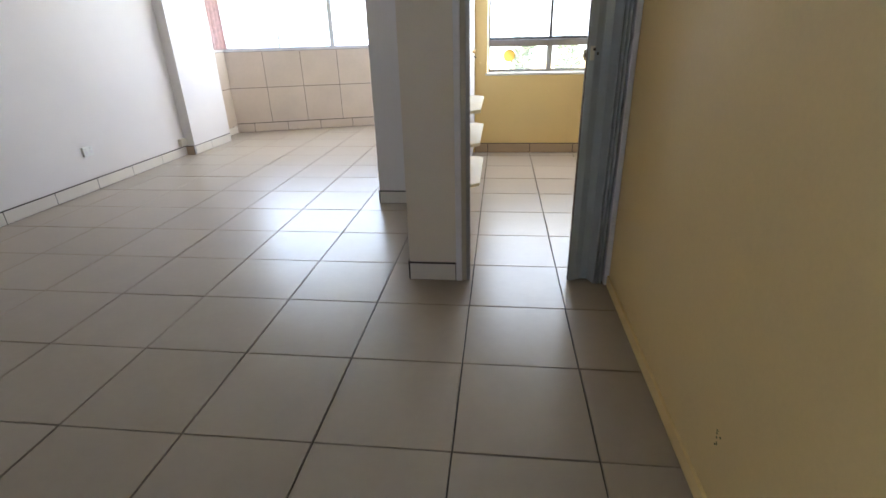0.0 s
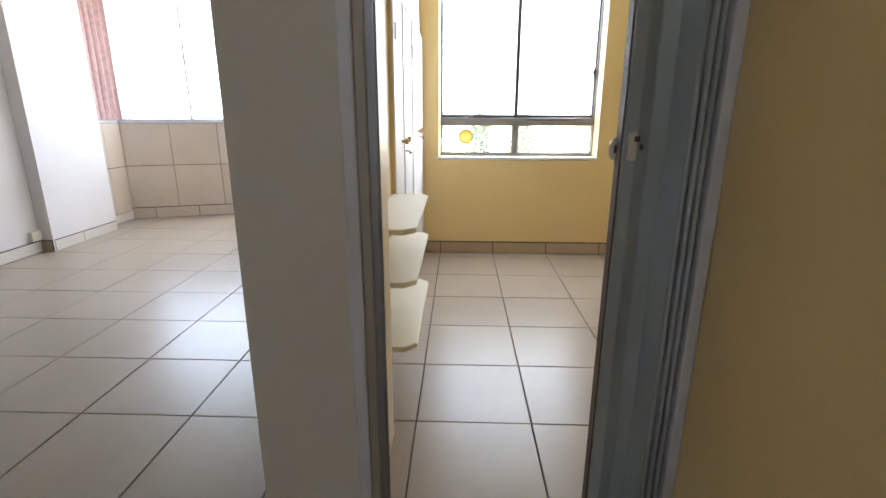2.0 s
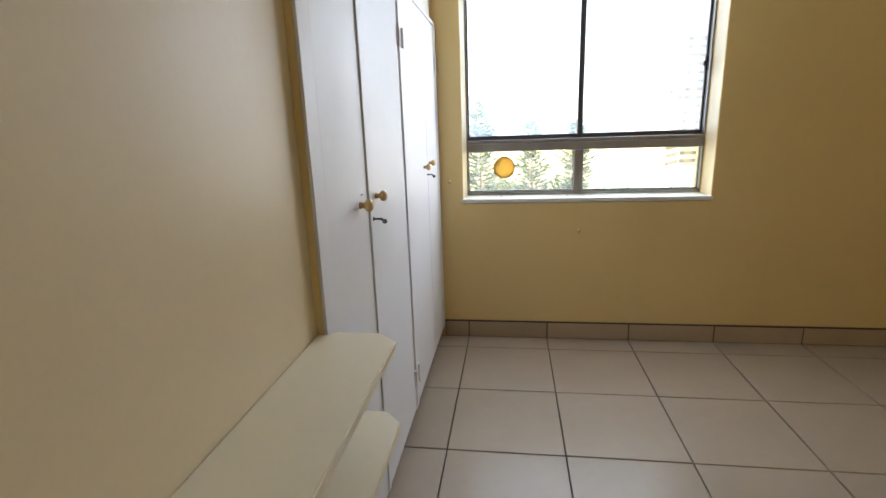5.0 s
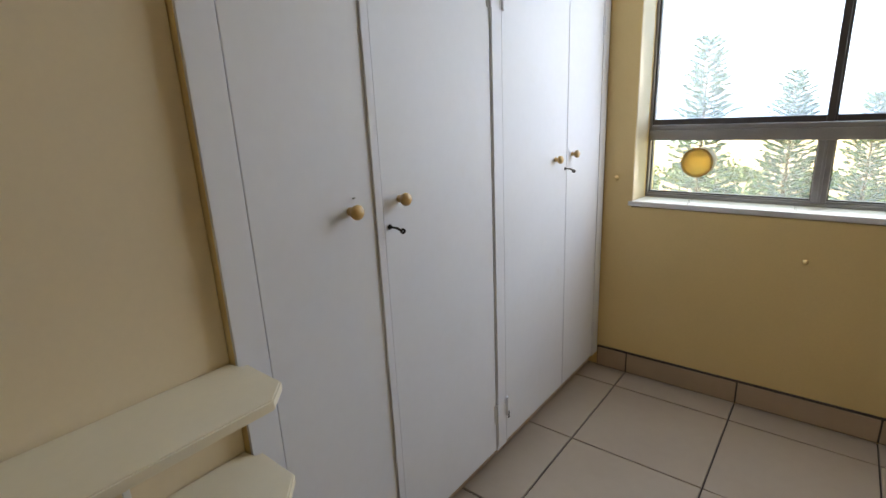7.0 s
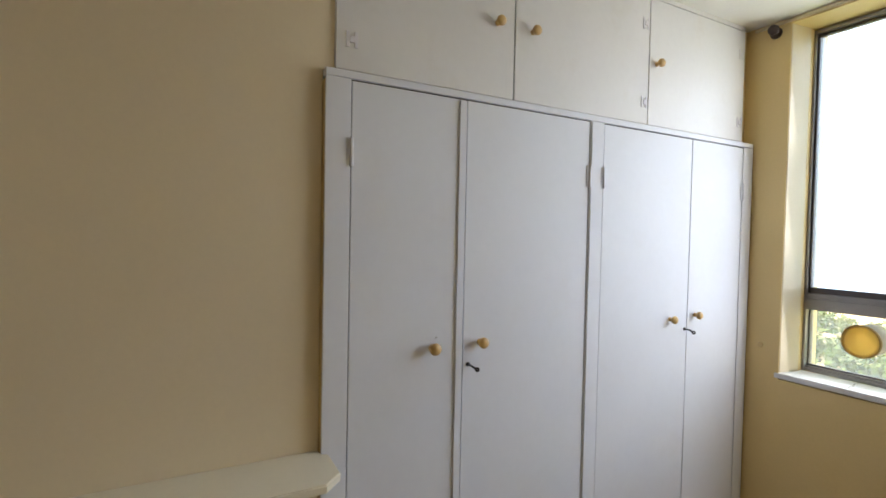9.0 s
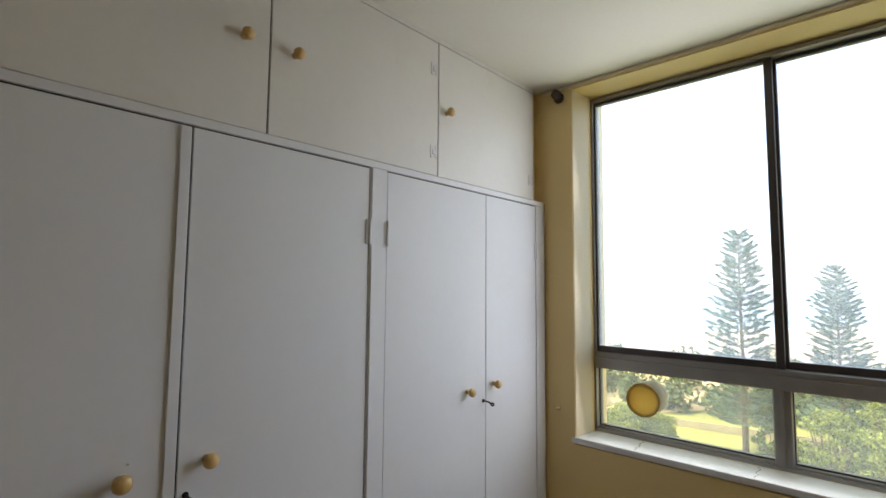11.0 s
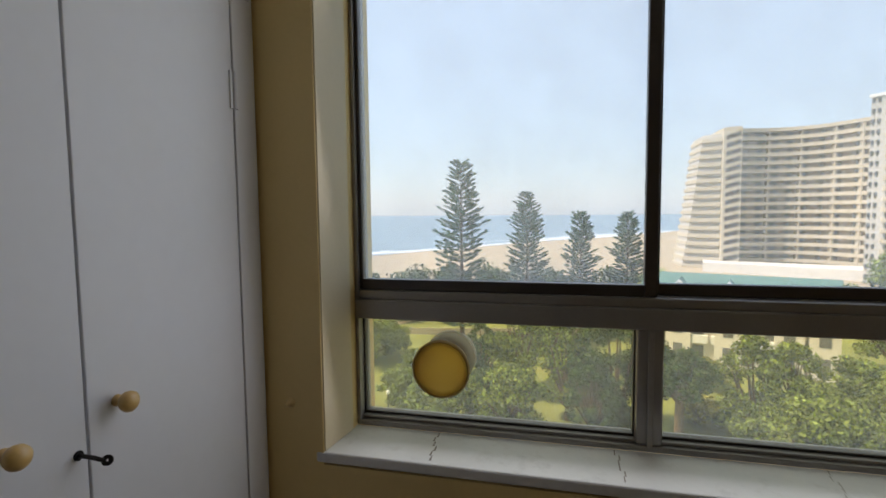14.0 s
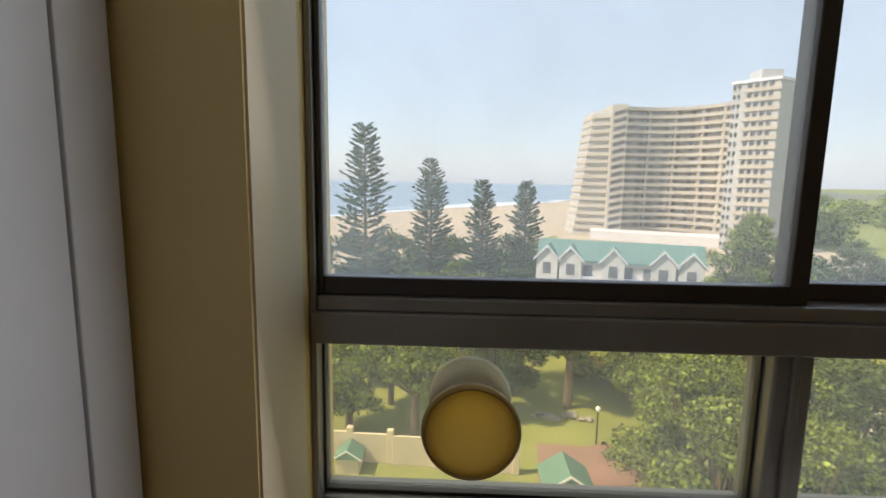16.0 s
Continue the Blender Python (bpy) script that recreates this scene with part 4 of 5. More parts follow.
wall_stub(0.678, 0.705)
wall_stub(-0.10, 1.013)


def corner_strip():
    s = thing("cable_cover", "thin white cable cover running up the wall end", "cable cover", (-0.62, 1.69, 0))
    part("strip", B(-0.006, 0.006, -0.006, 0.0, 0.12, LIVING_CEIL - 0.002, 0.002), M["socket"], s)


corner_strip()


def scuff():
    """Dark flecks rubbed into the corridor wall."""
    s = thing("wall_scuff", "small dark green scuff marks on the corridor wall", "scuff", (0.77, -1.13, 0.27))
    rng = random.Random(9)
    bm = bmesh.new()
    for i in range(9):
        y, z, r = rng.gauss(0, 0.008), rng.uniform(-0.035, 0.035), rng.uniform(0.0015, 0.005)
        tube(bm, (-0.0006, y, z), (-0.0001, y, z), r, r * 0.8, 7)
    part("fleck", bm, M["scuff"], s)


scuff()


# ---- outside: ground, sea, beach ----
GZ = -18.0
SHORE = pose(-67, 245, 0, 0, 0, 57)      # local x runs along the shore, local y out to sea
def garden(x, y):
    """A place in the garden, from its first survey."""
    a, k = radians(-1.3), 1.04
    u, v = x - 0.25, y - 3.17
    return 0.25 + k * (u * math.cos(a) - v * math.sin(a)), 3.17 + k * (u * math.sin(a) + v * math.cos(a))


ground = setting("ground", B(-3000, 3000, -200, 3500, GZ - 1, GZ), M["grass"], "grassy ground around the block reaching the horizon", "ground")


def strip(name, y0, y1, z, material, label, category, wave):
    """A long sheet beside the shore with an uneven seaward or landward edge."""
    n = 120
    vs, fs = [], []
    for i in range(n + 1):
        x = -1400 + 4400 * i / n
        w = wave * (math.sin(x * 0.021) + 0.6 * math.sin(x * 0.057 + 1.3) + 0.4 * math.sin(x * 0.13))
        vs += [(x, y0 + w, z), (x, y1, z)]
    for i in range(n):
        fs.append((2 * i, 2 * i + 2, 2 * i + 3, 2 * i + 1))
    ob = raw(name, vs, fs, material)
    ob.matrix_world = SHORE
    return tagged(ob, label, category, kind="structure")


strip("beach", -120, 60, GZ + 0.15, M["sand"], "pale sandy beach between dunes and surf", "beach", 4)
strip("water", 0, 4800, GZ + 0.35, M["sea"], "hazy blue sea with white breakers along the beach", "sea", 3)
bm = prism(bmesh.new(), [garden(*q) for q in [(5.2, 36.4), (4.5, 30), (3, 24), (16, 20), (15, 30), (11, 34), (10.4, 37), (8.6, 36.2)]], GZ, GZ + 0.06)
setting("pavement", bm, M["paving"], "red brick paved driveway beside the lawn", "paving")
setting("pavement_sand", prism(bmesh.new(), [garden(*q) for q in [(22, 104), (95, 104), (110, 190), (40, 205), (30, 180)]], GZ, GZ + 0.04), M["sand"], "sandy tan parking ground before the apartment block", "ground")
setting("road", prism(bmesh.new(), [garden(*q) for q in [(22, 18), (60, 18), (60, 44), (22, 44)]], GZ, GZ + 0.05), M["asphalt"], "pale worn parking road", "road")


# ---- foliage ----
def leaf_cloud(name, blobs, per, size, material, parent, seed, flat=0.7):
    """Many small leaf quads scattered in the shells of several uneven lumps."""
    rng = np.random.default_rng(seed)
    cs, ds = [], []
    for bx, by, bz, r in blobs:
        n = int(per * r * r)
        d = rng.normal(size=(n, 3))
        d /= np.linalg.norm(d, axis=1)[:, None]
        rad = r * (0.15 + 1.0 * rng.random(n) ** 0.7)
        q = d * rad[:, None]
        q[:, 2] *= flat
        cs.append(q + (bx, by, bz))
        ds.append(d)
    c = np.concatenate(cs)
    n = len(c)
    # leaves lie along the skin of their lump, loosely
    out = np.concatenate(ds) + 0.7 * rng.normal(size=(n, 3))
    u = np.cross(out, rng.normal(size=(n, 3)))
    u /= np.linalg.norm(u, axis=1)[:, None]
    w = np.cross(u, out)
    w /= np.linalg.norm(w, axis=1)[:, None]
    s = size * (0.5 + rng.random(n))[:, None]
    vs = np.stack([c + u * s, c + w * s * 0.6, c - u * s, c - w * s * 0.6], 1).reshape(-1, 3)
    fs = np.arange(4 * n).reshape(-1, 4)
    return raw(name, vs.tolist(), fs.tolist(), material, parent)


def broad_tree(x, y, height, spread, material, label, seed, trunk=0.35, base=None, size=0.125, per=400, bush=False):
    rng = np.random.default_rng(seed)
    t = thing("bush" if bush else "tree", label, "bush" if bush else "tree", (x, y, GZ if base is None else base))
    bm = bmesh.new()
    th = height * (0.2 if bush else trunk)
    r0 = 0.09 * height ** 0.7 * (0.6 if bush else 1)
    tube(bm, (0, 0, -0.1), (0.1 * rng.normal(), 0.1, th), r0, r0 * 0.7, 10)
    blobs = []
    for k in range(64):
        a = k * 2.4 + rng.random()
        up = rng.random()
        rr = spread * (0.15 + 0.85 * rng.random() ** 0.65) * math.sqrt(max(0.08, 1 - (2 * up - 0.85) ** 2 * 0.9))
        zc = th + (height - th) * (0.06 + 0.88 * up)
        tip = Vector((rr * math.cos(a), rr * math.sin(a), zc))
        if k % 3 == 0:
            tube(bm, (0, 0, th * 0.85), tip, r0 * 0.4, r0 * 0.08, 6)
        blobs.append((*tip, max(0.4, spread * (0.12 + 0.20 * rng.random()))))
    part("trunk", bm, M["bark"], t)
    leaf_cloud("crown", blobs, per, size, material, t, seed)
    return t


def norfolk_pine(x, y, height, radius, label, seed):
    rng = np.random.default_rng(seed)
    t = thing("pine_tree", label, "pine", (x, y, GZ), "pines by the beach")
    part("trunk", tube(bmesh.new(), (0, 0, -0.2), (0, 0, height * 0.97), 0.024 * height * 0.6, 0.04, 10), M["bark"], t)
    bm = bmesh.new()
    cs, us, sz = [], [], []
    z, k = height * 0.12, 0
    while z < height * 0.985:
        f = max(0.0, (z / height - 0.12) / 0.88)
        rad = radius * max(0.02, 1 - f) ** 0.52 * (0.72 + 0.34 * rng.random()) + 0.25
        nb = 7 if f < 0.8 else 6
        for b in range(nb):
            if rng.random() < 0.08:
                continue
            a = 2 * math.pi * (b + 0.5 * (k % 2)) / nb + 0.3 * rng.normal()
            ln = rad * (0.75 + 0.4 * rng.random())
            lift = 0.12 + 0.35 * f
            d = Vector((math.cos(a), math.sin(a), lift))
            base = Vector((0, 0, z))
            tube(bm, base, base + d * ln * 0.9, 0.05, 0.015, 5)
            m = max(3, int(ln / 0.30))
            side = Vector((-math.sin(a), math.cos(a), 0))
            for i in range(m):
                s = 0.22 + 0.78 * (i + 0.6) / m
                w = 0.55 * ln * 0.28 * (1 - abs(s - 0.55))
                for sd in (-1, 0, 1):
                    if rng.random() < 0.42:
                        continue
                    q = base + d * (ln * s) + side * (sd * w * (0.5 + rng.random())) + Vector((0, 0, 0.12 * s * s * ln + 0.06 * rng.normal()))
                    cs.append(q)
                    us.append(d + side * sd * 0.7)
                    sz.append(0.27 + 0.16 * rng.random())
        z += height * 0.027 * (1.15 - 0.45 * f) + 0.1 * rng.random()
        k += 1
    part("limbs", bm, M["bark"], t)
    vs, fs = [], []
    for q, u, s in zip(cs, us, sz):
        u = u.normalized()
        n = Vector(rng.normal(size=3)).cross(u).normalized()
        o = u.cross(n)
        for v in (n, o):
            i = len(vs)
            vs += [tuple(q - u * s), tuple(q + v * s * 0.42), tuple(q + u * s), tuple(q - v * s * 0.42)]
            fs.append((i, i + 1, i + 2, i + 3))
    raw("crown", vs, fs, M["pine"], t)
    return t


def polar(az, d):
    return 0.25 + d * math.sin(radians(az + 2.1)), 3.17 + d * math.cos(radians(az + 2.1))


for az, d, top, rad, lab in ((-13.4, 70, 9.15, 5.2, "tallest dark green pine with tiered branches by the beach"),
                             (-5.75, 75, 4.75, 4.6, "second tall dark green pine with tiered branches"),
                             (0.28, 80, 1.8, 4.1, "shorter green pine with tiered branches near the houses"),
                             (5.27, 82, 1.5, 4.0, "shorter dense green pine standing beside the row houses")):
    norfolk_pine(*polar(az, d), top - GZ, rad, lab, int(200 + az))

TREES = [
    # azimuth, distance, height, spread, leaves, trunk share, label
    (4.4, 42, 11.4, 3.9, "leaf_dark", 0.1, "dense dark green garden tree on the lawn"),
    (11.0, 40, 8.2, 2.5, "leaf_dark", 0.58, "dark tree with a bare trunk on the lawn"),
    (13.2, 57, 3.2, 2.2, "leaf_yellow", 0.2, "low yellow-green tree beside the lawn"),
    (17.9, 43, 9.4, 2.8, "leaf", 0.1, "leafy green tree beside the driveway"),
    (23.5, 30, 9.0, 4.0, "leaf", 0.15, "large leafy tree close to the block"),
    (32.0, 33, 8.6, 4.2, "leaf", 0.15, "leafy tree beside the parking road"),
    (37.8, 35, 9.0, 3.6, "leaf_dark", 0.2, "dark leafy tree beside the parking road"),
    (28.5, 60, 15.5, 4.4, "leaf", 0.3, "tall feathery green tree before the white tower"),
    (-11.0, 50, 7.4, 1.9, "leaf_dark", 0.12, "narrow conical garden tree on the lawn"),
    (-6.6, 50, 9.0, 3.2, "leaf", 0.2, "feathery yellow-green garden tree on the lawn"),
    (-12.5, 44, 3.6, 2.0, "leaf", 0.25, "round yellow-green garden tree on the lawn"),
    (-7.5, 33, 8.0, 2.4, "leaf", 0.5, "slender garden tree behind the boundary wall"),
    (-0.8, 44, 10.4, 3.0, "leaf", 0.12, "feathery green tree beside the dark tree"),
    (-3.0, 58, 9.0, 2.6, "leaf", 0.25, "green garden tree in front of the pines"),
    (-15.5, 35, 7.0, 3.0, "leaf", 0.25, "yellow-green garden tree behind the boundary wall"),
    (-10.5, 39, 5.6, 2.2, "leaf_dark", 0.45, "shady garden tree with a pale trunk"),
    (27.5, 27, 8.0, 3.6, "leaf", 0.15, "broad leafy tree close below the block"),
    (36.0, 27, 8.0, 3.0, "leaf", 0.15, "leafy tree below the block by the road"),
    (2.2, 37, 8.2, 2.2, "leaf_dark", 0.3, "dark narrow garden tree on the lawn"),
    (-18.5, 55, 2.9, 2.6, "leaf", 0.15, "low round bushy tree on the lawn"),
    (-20.5, 46, 3.6, 2.6, "leaf", 0.2, "spreading garden tree near the fence"),
    (-24.0, 62, 5.0, 4.5, "leaf", 0.2, "low spreading garden tree"),
    (20.9, 52, 7.0, 2.6, "leaf", 0.12, "leafy green tree in front of the row house"),
    (8.2, 54, 5.6, 2.3, "leaf_yellow", 0.15, "yellow-green bushy tree behind the dark tree"),
    (12.6, 47, 2.6, 1.9, "leaf_yellow", 0.1, "low yellow-green bushy tree by the driveway"),
    (16.2, 47, 2.8, 2.0, "leaf", 0.1, "low green bushy tree by the driveway"),
    (25.6, 47, 7.4, 3.4, "leaf", 0.12, "broad green tree between lawn and parking road"),
    (29.8, 44, 7.8, 3.3, "leaf", 0.12, "full green tree beside the parking road"),
    (36.5, 75, 13.0, 3.0, "leaf_dark", 0.2, "tall narrow dark tree near the road"),
]
for i, (az, d, h, sp, mat, tr, lab) in enumerate(TREES):
    broad_tree(*polar(az, d * 1.04), h * 1.06, sp * 1.05, M[mat], lab, 300 + i, tr)


def bush_belt():
    """Coastal bush behind the gardens, uncountable."""
    rng = np.random.default_rng(77)
    blobs = []
    for k in range(150):
        az = -38 + 90 * rng.random()
        d = 88 + 60 * rng.random() ** 1.5
        if 6 < az < 27:
            continue
        x, y = polar(az, d)
        if -0.839 * (x + 67) + 0.545 * (y - 245) > -66:
            continue
        r = 2.2 + 2.4 * rng.random()
        blobs.append((x, y, GZ + r * 0.45, r))
    ob = leaf_cloud("coastal_bush", blobs, 26, 0.5, M["leaf_dark"], None, 5)
    tagged(ob, "belt of dark green coastal bush behind the gardens", "bushes", kind="stuff")
    blobs = []
    for k in range(150):
        az = 30 + 42 * rng.random()
        x, y = polar(az, 110 + 750 * rng.random())
        r = 4 + 7 * rng.random()
        blobs.append((x, y, GZ + r * 0.6, r))
    ob = leaf_cloud("far_woods", blobs, 10, 0.9, M["leaf"], None, 6)
    tagged(ob, "far green woods beyond the parking road", "woods", kind="stuff")


bush_belt()
n = 60
vs, fs = [], []
for i in range(n + 1):
    a = radians(22 + 70 * i / n)
    h = 12 + 5 * math.sin(i * 0.31) + 3 * math.sin(i * 0.83)
    for d, z in ((900, GZ - 2), (1200, GZ + max(4, h * min(1, i / 12))), (1600, GZ - 2)):
        vs.append((d * math.sin(a), d * math.cos(a), z))
for i in range(n):
    for k in range(2):
        fs.append((3 * i + k, 3 * i + k + 1, 3 * i + 4 + k, 3 * i + 3 + k))
tagged(raw("backdrop", vs, fs, M["hill"]), "low far green hills inland", "hills", kind="structure")


# ---- far buildings ----
def apartment_block():
    b = thing("apartment_block", "tall concave beige apartment block with banded balconies by the sea", "building", (*polar(18, 190), GZ))
    inv = b.matrix_basis.translation.copy()

    def P(az, d):
        x, y = polar(az, d)
        return x - inv.x, y - inv.y
    floors, h = 17, 2.63
    # concave main front
    arc = []
    for i in range(17):
        s = i / 16
        az = 15.4 + (25.6 - 15.4) * s
        arc.append(P(az, 186 + 7 * math.sin(math.pi * s)))
    back = [P(25.6, 206), P(15.4, 206)]
    part("wall", prism(bmesh.new(), [(x, y + 2.2) for x, y in arc] + back, 0, floors * h), M["concrete_shade"], b)
    for k in range(floors):
        z = k * h
        ring = arc + [(x, y + 2.4) for x, y in arc[::-1]]
        part("balcony", prism(bmesh.new(), ring, z + 0.0, z + 1.12), M["concrete"], b)
    part("roof", prism(bmesh.new(), [(x, y - 0.3) for x, y in arc] + back, floors * h, floors * h + 1.1), M["concrete"], b)
    for i in (4, 8, 12, 15):
        x, y = arc[i]
        part("pier", B(x - 0.25, x + 0.25, y + 0.2, y + 2.3, 0, floors * h), M["concrete"], b)
    # dark windows between the balconies
    for k in range(floors):
        for i in range(1, 16, 2):
            x, y = arc[i]
            bm = B(x - 1.1, x + 1.1, y + 2.06, y + 2.16, k * h + 1.14, k * h + 2.4)
            part("window", bm, M["pane_far"], b)
    # stair spine; dark slabs on its face draw the shade of stepped openings
    x0, y0 = P(14.1, 184)
    x1, y1 = P(15.7, 184)
    part("stair_tower", prism(bmesh.new(), [(x0, y0), (x1, y1), (x1, y1 + 14), (x0, y0 + 14)], 0, floors * h + 1.6), M["concrete"], b)
    for k in range(floors):
        bm = prism(bmesh.new(), [(x0 * 0.85 + x1 * 0.15, y0 * 0.85 + y1 * 0.15 - 0.1), (x0 * 0.07 + x1 * 0.93, y0 * 0.07 + y1 * 0.93 - 0.1), (x0 * 0.07 + x1 * 0.93, y1 + 0.6), (x0 * 0.85 + x1 * 0.15, y0 + 0.6)], k * h + 0.8, k * h + 2.2)
        for v in bm.verts:
            v.co.z += 0.55 * (1 if v.co.x > (x0 + x1) / 2 else -1)
        part("stair_shade_slab", bm, M["deep_shade"], b)
    # sea wing, wider at the foot
    for k in range(floors):
        az = 10.5 + (12.2 - 10.5) * (k / floors) ** 0.9
        xa, ya = P(az, 187)
        part("wing_storey", prism(bmesh.new(), [(xa, ya), (x0, y0 + 1), (x0, y0 + 15), (xa, ya + 15)], k * h, k * h + 1.25), M["concrete"], b)
        part("wing_wall", prism(bmesh.new(), [(xa + 0.6, ya + 1.2), (x0, y0 + 2.2), (x0, y0 + 14), (xa + 0.6, ya + 14)], k * h + 1.25, (k + 1) * h), M["tower_white"], b)
        for i in range(4):
            q = xa + 1.5 + i * (x0 - xa - 2) / 4
            part("window", B(q, q + 1.5, ya + 1.0, ya + 1.5, k * h + 1.3, k * h + 2.3), M["pane_far"], b)
    part("podium", prism(bmesh.new(), [P(12.5, 176), P(27, 172), P(27, 186), P(12.5, 186)], 0, 3.0), M["house_wall"], b)


apartment_block()


def white_tower():
    b = thing("tower_block", "white tower block with banded balconies and large windows", "building", (*polar(27.5, 172), GZ))
    inv = b.matrix_basis.translation.copy()

    def P(az, d):
        x, y = polar(az, d)
        return x - inv.x, y - inv.y
    plan = [P(25.3, 170), P(29.2, 166), P(30.9, 178), P(26.5, 186)]
    floors, h = 18, 2.68
    part("wall", prism(bmesh.new(), plan, 0, floors * h), M["tower_white"], b)
    c = Vector((sum(p[0] for p in plan) / 4, sum(p[1] for p in plan) / 4))
    wide = [tuple(c + (Vector(p) - c) * 1.06) for p in plan]
    a0, a1 = Vector(wide[0]), Vector(wide[1])
    for k in range(floors):
        lo, hi = a0.lerp(a1, 0.30), a1
        dv = Vector((0.4, 3.0))
        part("balcony", prism(bmesh.new(), [tuple(lo), tuple(hi), tuple(hi + dv), tuple(lo + dv)], k * h, k * h + 1.15), M["concrete"], b)
        for s in (0.06, 0.16, 0.40, 0.55, 0.70, 0.85):
            p = Vector(plan[0]).lerp(Vector(plan[1]), s)
            w = 0.55 if s < 0.3 else 1.0
            part("window", B(p.x - w, p.x + w, p.y - 0.15, p.y + 0.25, k * h + 1.2, k * h + 2.35), M["pane_far"], b)
    part("roof", prism(bmesh.new(), wide, floors * h, floors * h + 0.8), M["trim_white"], b)
    part("lift_house", B(c.x - 3, c.x + 3, c.y - 3, c.y + 3, floors * h + 0.8, floors * h + 4.0), M["tower_white"], b)


white_tower()


def row_houses():
    gables = (8.0, 10.6, 15.2, 20.3, 23.0)
    b = thing("row_house", "three-storey cream row house with green roof and white gables", "house", (*polar(15, 70), GZ))
    o = b.matrix_basis.translation.copy()
    xa, ya = polar(7.0, 70)
    xb, yb = polar(24.2, 70)
    L = math.hypot(xb - xa, yb - ya)
    ang = math.degrees(math.atan2(yb - ya, xb - xa))
    m = Matrix.Translation((xa - o.x, ya - o.y, 0)) @ pose(0, 0, 0, 0, 0, ang) @ Matrix.Diagonal((1, 1, 1.11, 1))

    def p(name, bm, mat, parent=b, label=""):
        bm.transform(m)
        return part(name, bm, mat, parent, label)
    eave, ridge, dep = 7.85, 9.9, 6.0
    p("wall", B(0, L, 0, dep, 0, eave), M["house_wall"])
    bm = bmesh.new()
    prof = [(-0.5, eave - 0.1), (dep / 2, ridge), (dep + 0.5, eave - 0.1), (dep + 0.5, eave + 0.1), (dep / 2, ridge + 0.22), (-0.5, eave + 0.1)]
    q0 = [bm.verts.new((-0.4, y, z)) for y, z in prof]
    q1 = [bm.verts.new((L + 0.4, y, z)) for y, z in prof]
    for i in range(6):
        j = (i + 1) % 6
        bm.faces.new((q0[i], q0[j], q1[j], q1[i]))
    bm.faces.new(q0)
    bm.faces.new(q1[::-1])
    p("roof", bm, M["roof_green"])
    for az in gables:
        x = (math.tan(radians(az - 15.6)) + math.tan(radians(8.6))) / (2 * math.tan(radians(8.6))) * L
        w, top = 1.45, 9.45
        bm = bmesh.new()
        f = [bm.verts.new((x + a, -1.0, z)) for a, z in ((-w, 0), (w, 0), (w, 8.0), (0, top), (-w, 8.0))]
        g = [bm.verts.new((v.co.x, dep / 2 - 0.4, v.co.z)) for v in f]
        bm.faces.new(f)
        bm.faces.new(g[::-1])
        for i in range(5):
            j = (i + 1) % 5
            bm.faces.new((f[i], g[i], g[j], f[j]))
        gab = p("gable", bm, M["house_wall"])
        for sg in (-1, 1):
            bm = bmesh.new()
            vs = [bm.verts.new(c) for c in ((x, -1.25, top + 0.30), (x + sg * (w + 0.35), -1.25, 7.95), (x + sg * (w + 0.35), -1.25, 7.65), (x, -1.25, top - 0.05))]
            ws = [bm.verts.new((v.co.x, dep / 2 - 0.4, v.co.z)) for v in vs]
            bm.faces.new(vs)
            bm.faces.new(ws[::-1])
            for i in range(4):
                j = (i + 1) % 4
                bm.faces.new((vs[i], ws[i], ws[j], vs[j]))
            p("gable_roof", bm, M["roof_green"], gab)
            bm = bmesh.new()
            vs = [bm.verts.new(c) for c in ((x, -1.32, top + 0.34), (x + sg * (w + 0.4), -1.32, 7.98), (x + sg * (w + 0.4), -1.32, 7.68), (x, -1.32, top))]
            ws = [bm.verts.new((v.co.x, -1.255, v.co.z)) for v in vs]
            bm.faces.new(vs)
            bm.faces.new(ws[::-1])
            for i in range(4):
                j = (i + 1) % 4
                bm.faces.new((vs[i], ws[i], ws[j], vs[j]))
            p("barge_board", bm, M["trim_white"], gab)
        for z in (0.9, 3.5, 6.1):
            p("window", B(x - 0.55, x + 0.55, -1.06, -0.9, z, z + 1.4), M["pane_far"], gab)
    k = 0.8
    while k < L - 2:
        for z in (0.0, 2.6, 5.2):
            p("window", B(k, k + 1.3, -0.06, 0.1, z + 0.3, z + 2.1), M["pane_far"])
            if z:
                p("balcony", B(k - 0.45, k + 1.75, -0.85, -0.003, z - 0.12, z + 0.75), M["trim_white"])
        k += 2.6


row_houses()


def boundary_wall():
    w = thing("boundary_wall", "beige plastered garden boundary wall with raised piers", "wall", (*garden(-7.5, 33.5), GZ))
    w.rotation_euler = (0, 0, radians(-1.3))
    x = -16.0
    while x < 3.0:
        y = 0.0 - 0.10 * (x + 16) * 0.6
        part("panel", B(x + 7.5, x + 10.0, y, y + 0.2, 0, 2.1, 0.02, 1), M["boundary"], w)
        part("pier", B(x + 9.95, x + 10.4, y - 0.12, y + 0.3, 0, 2.45, 0.03, 1), M["boundary"], w)
        x += 2.85


boundary_wall()


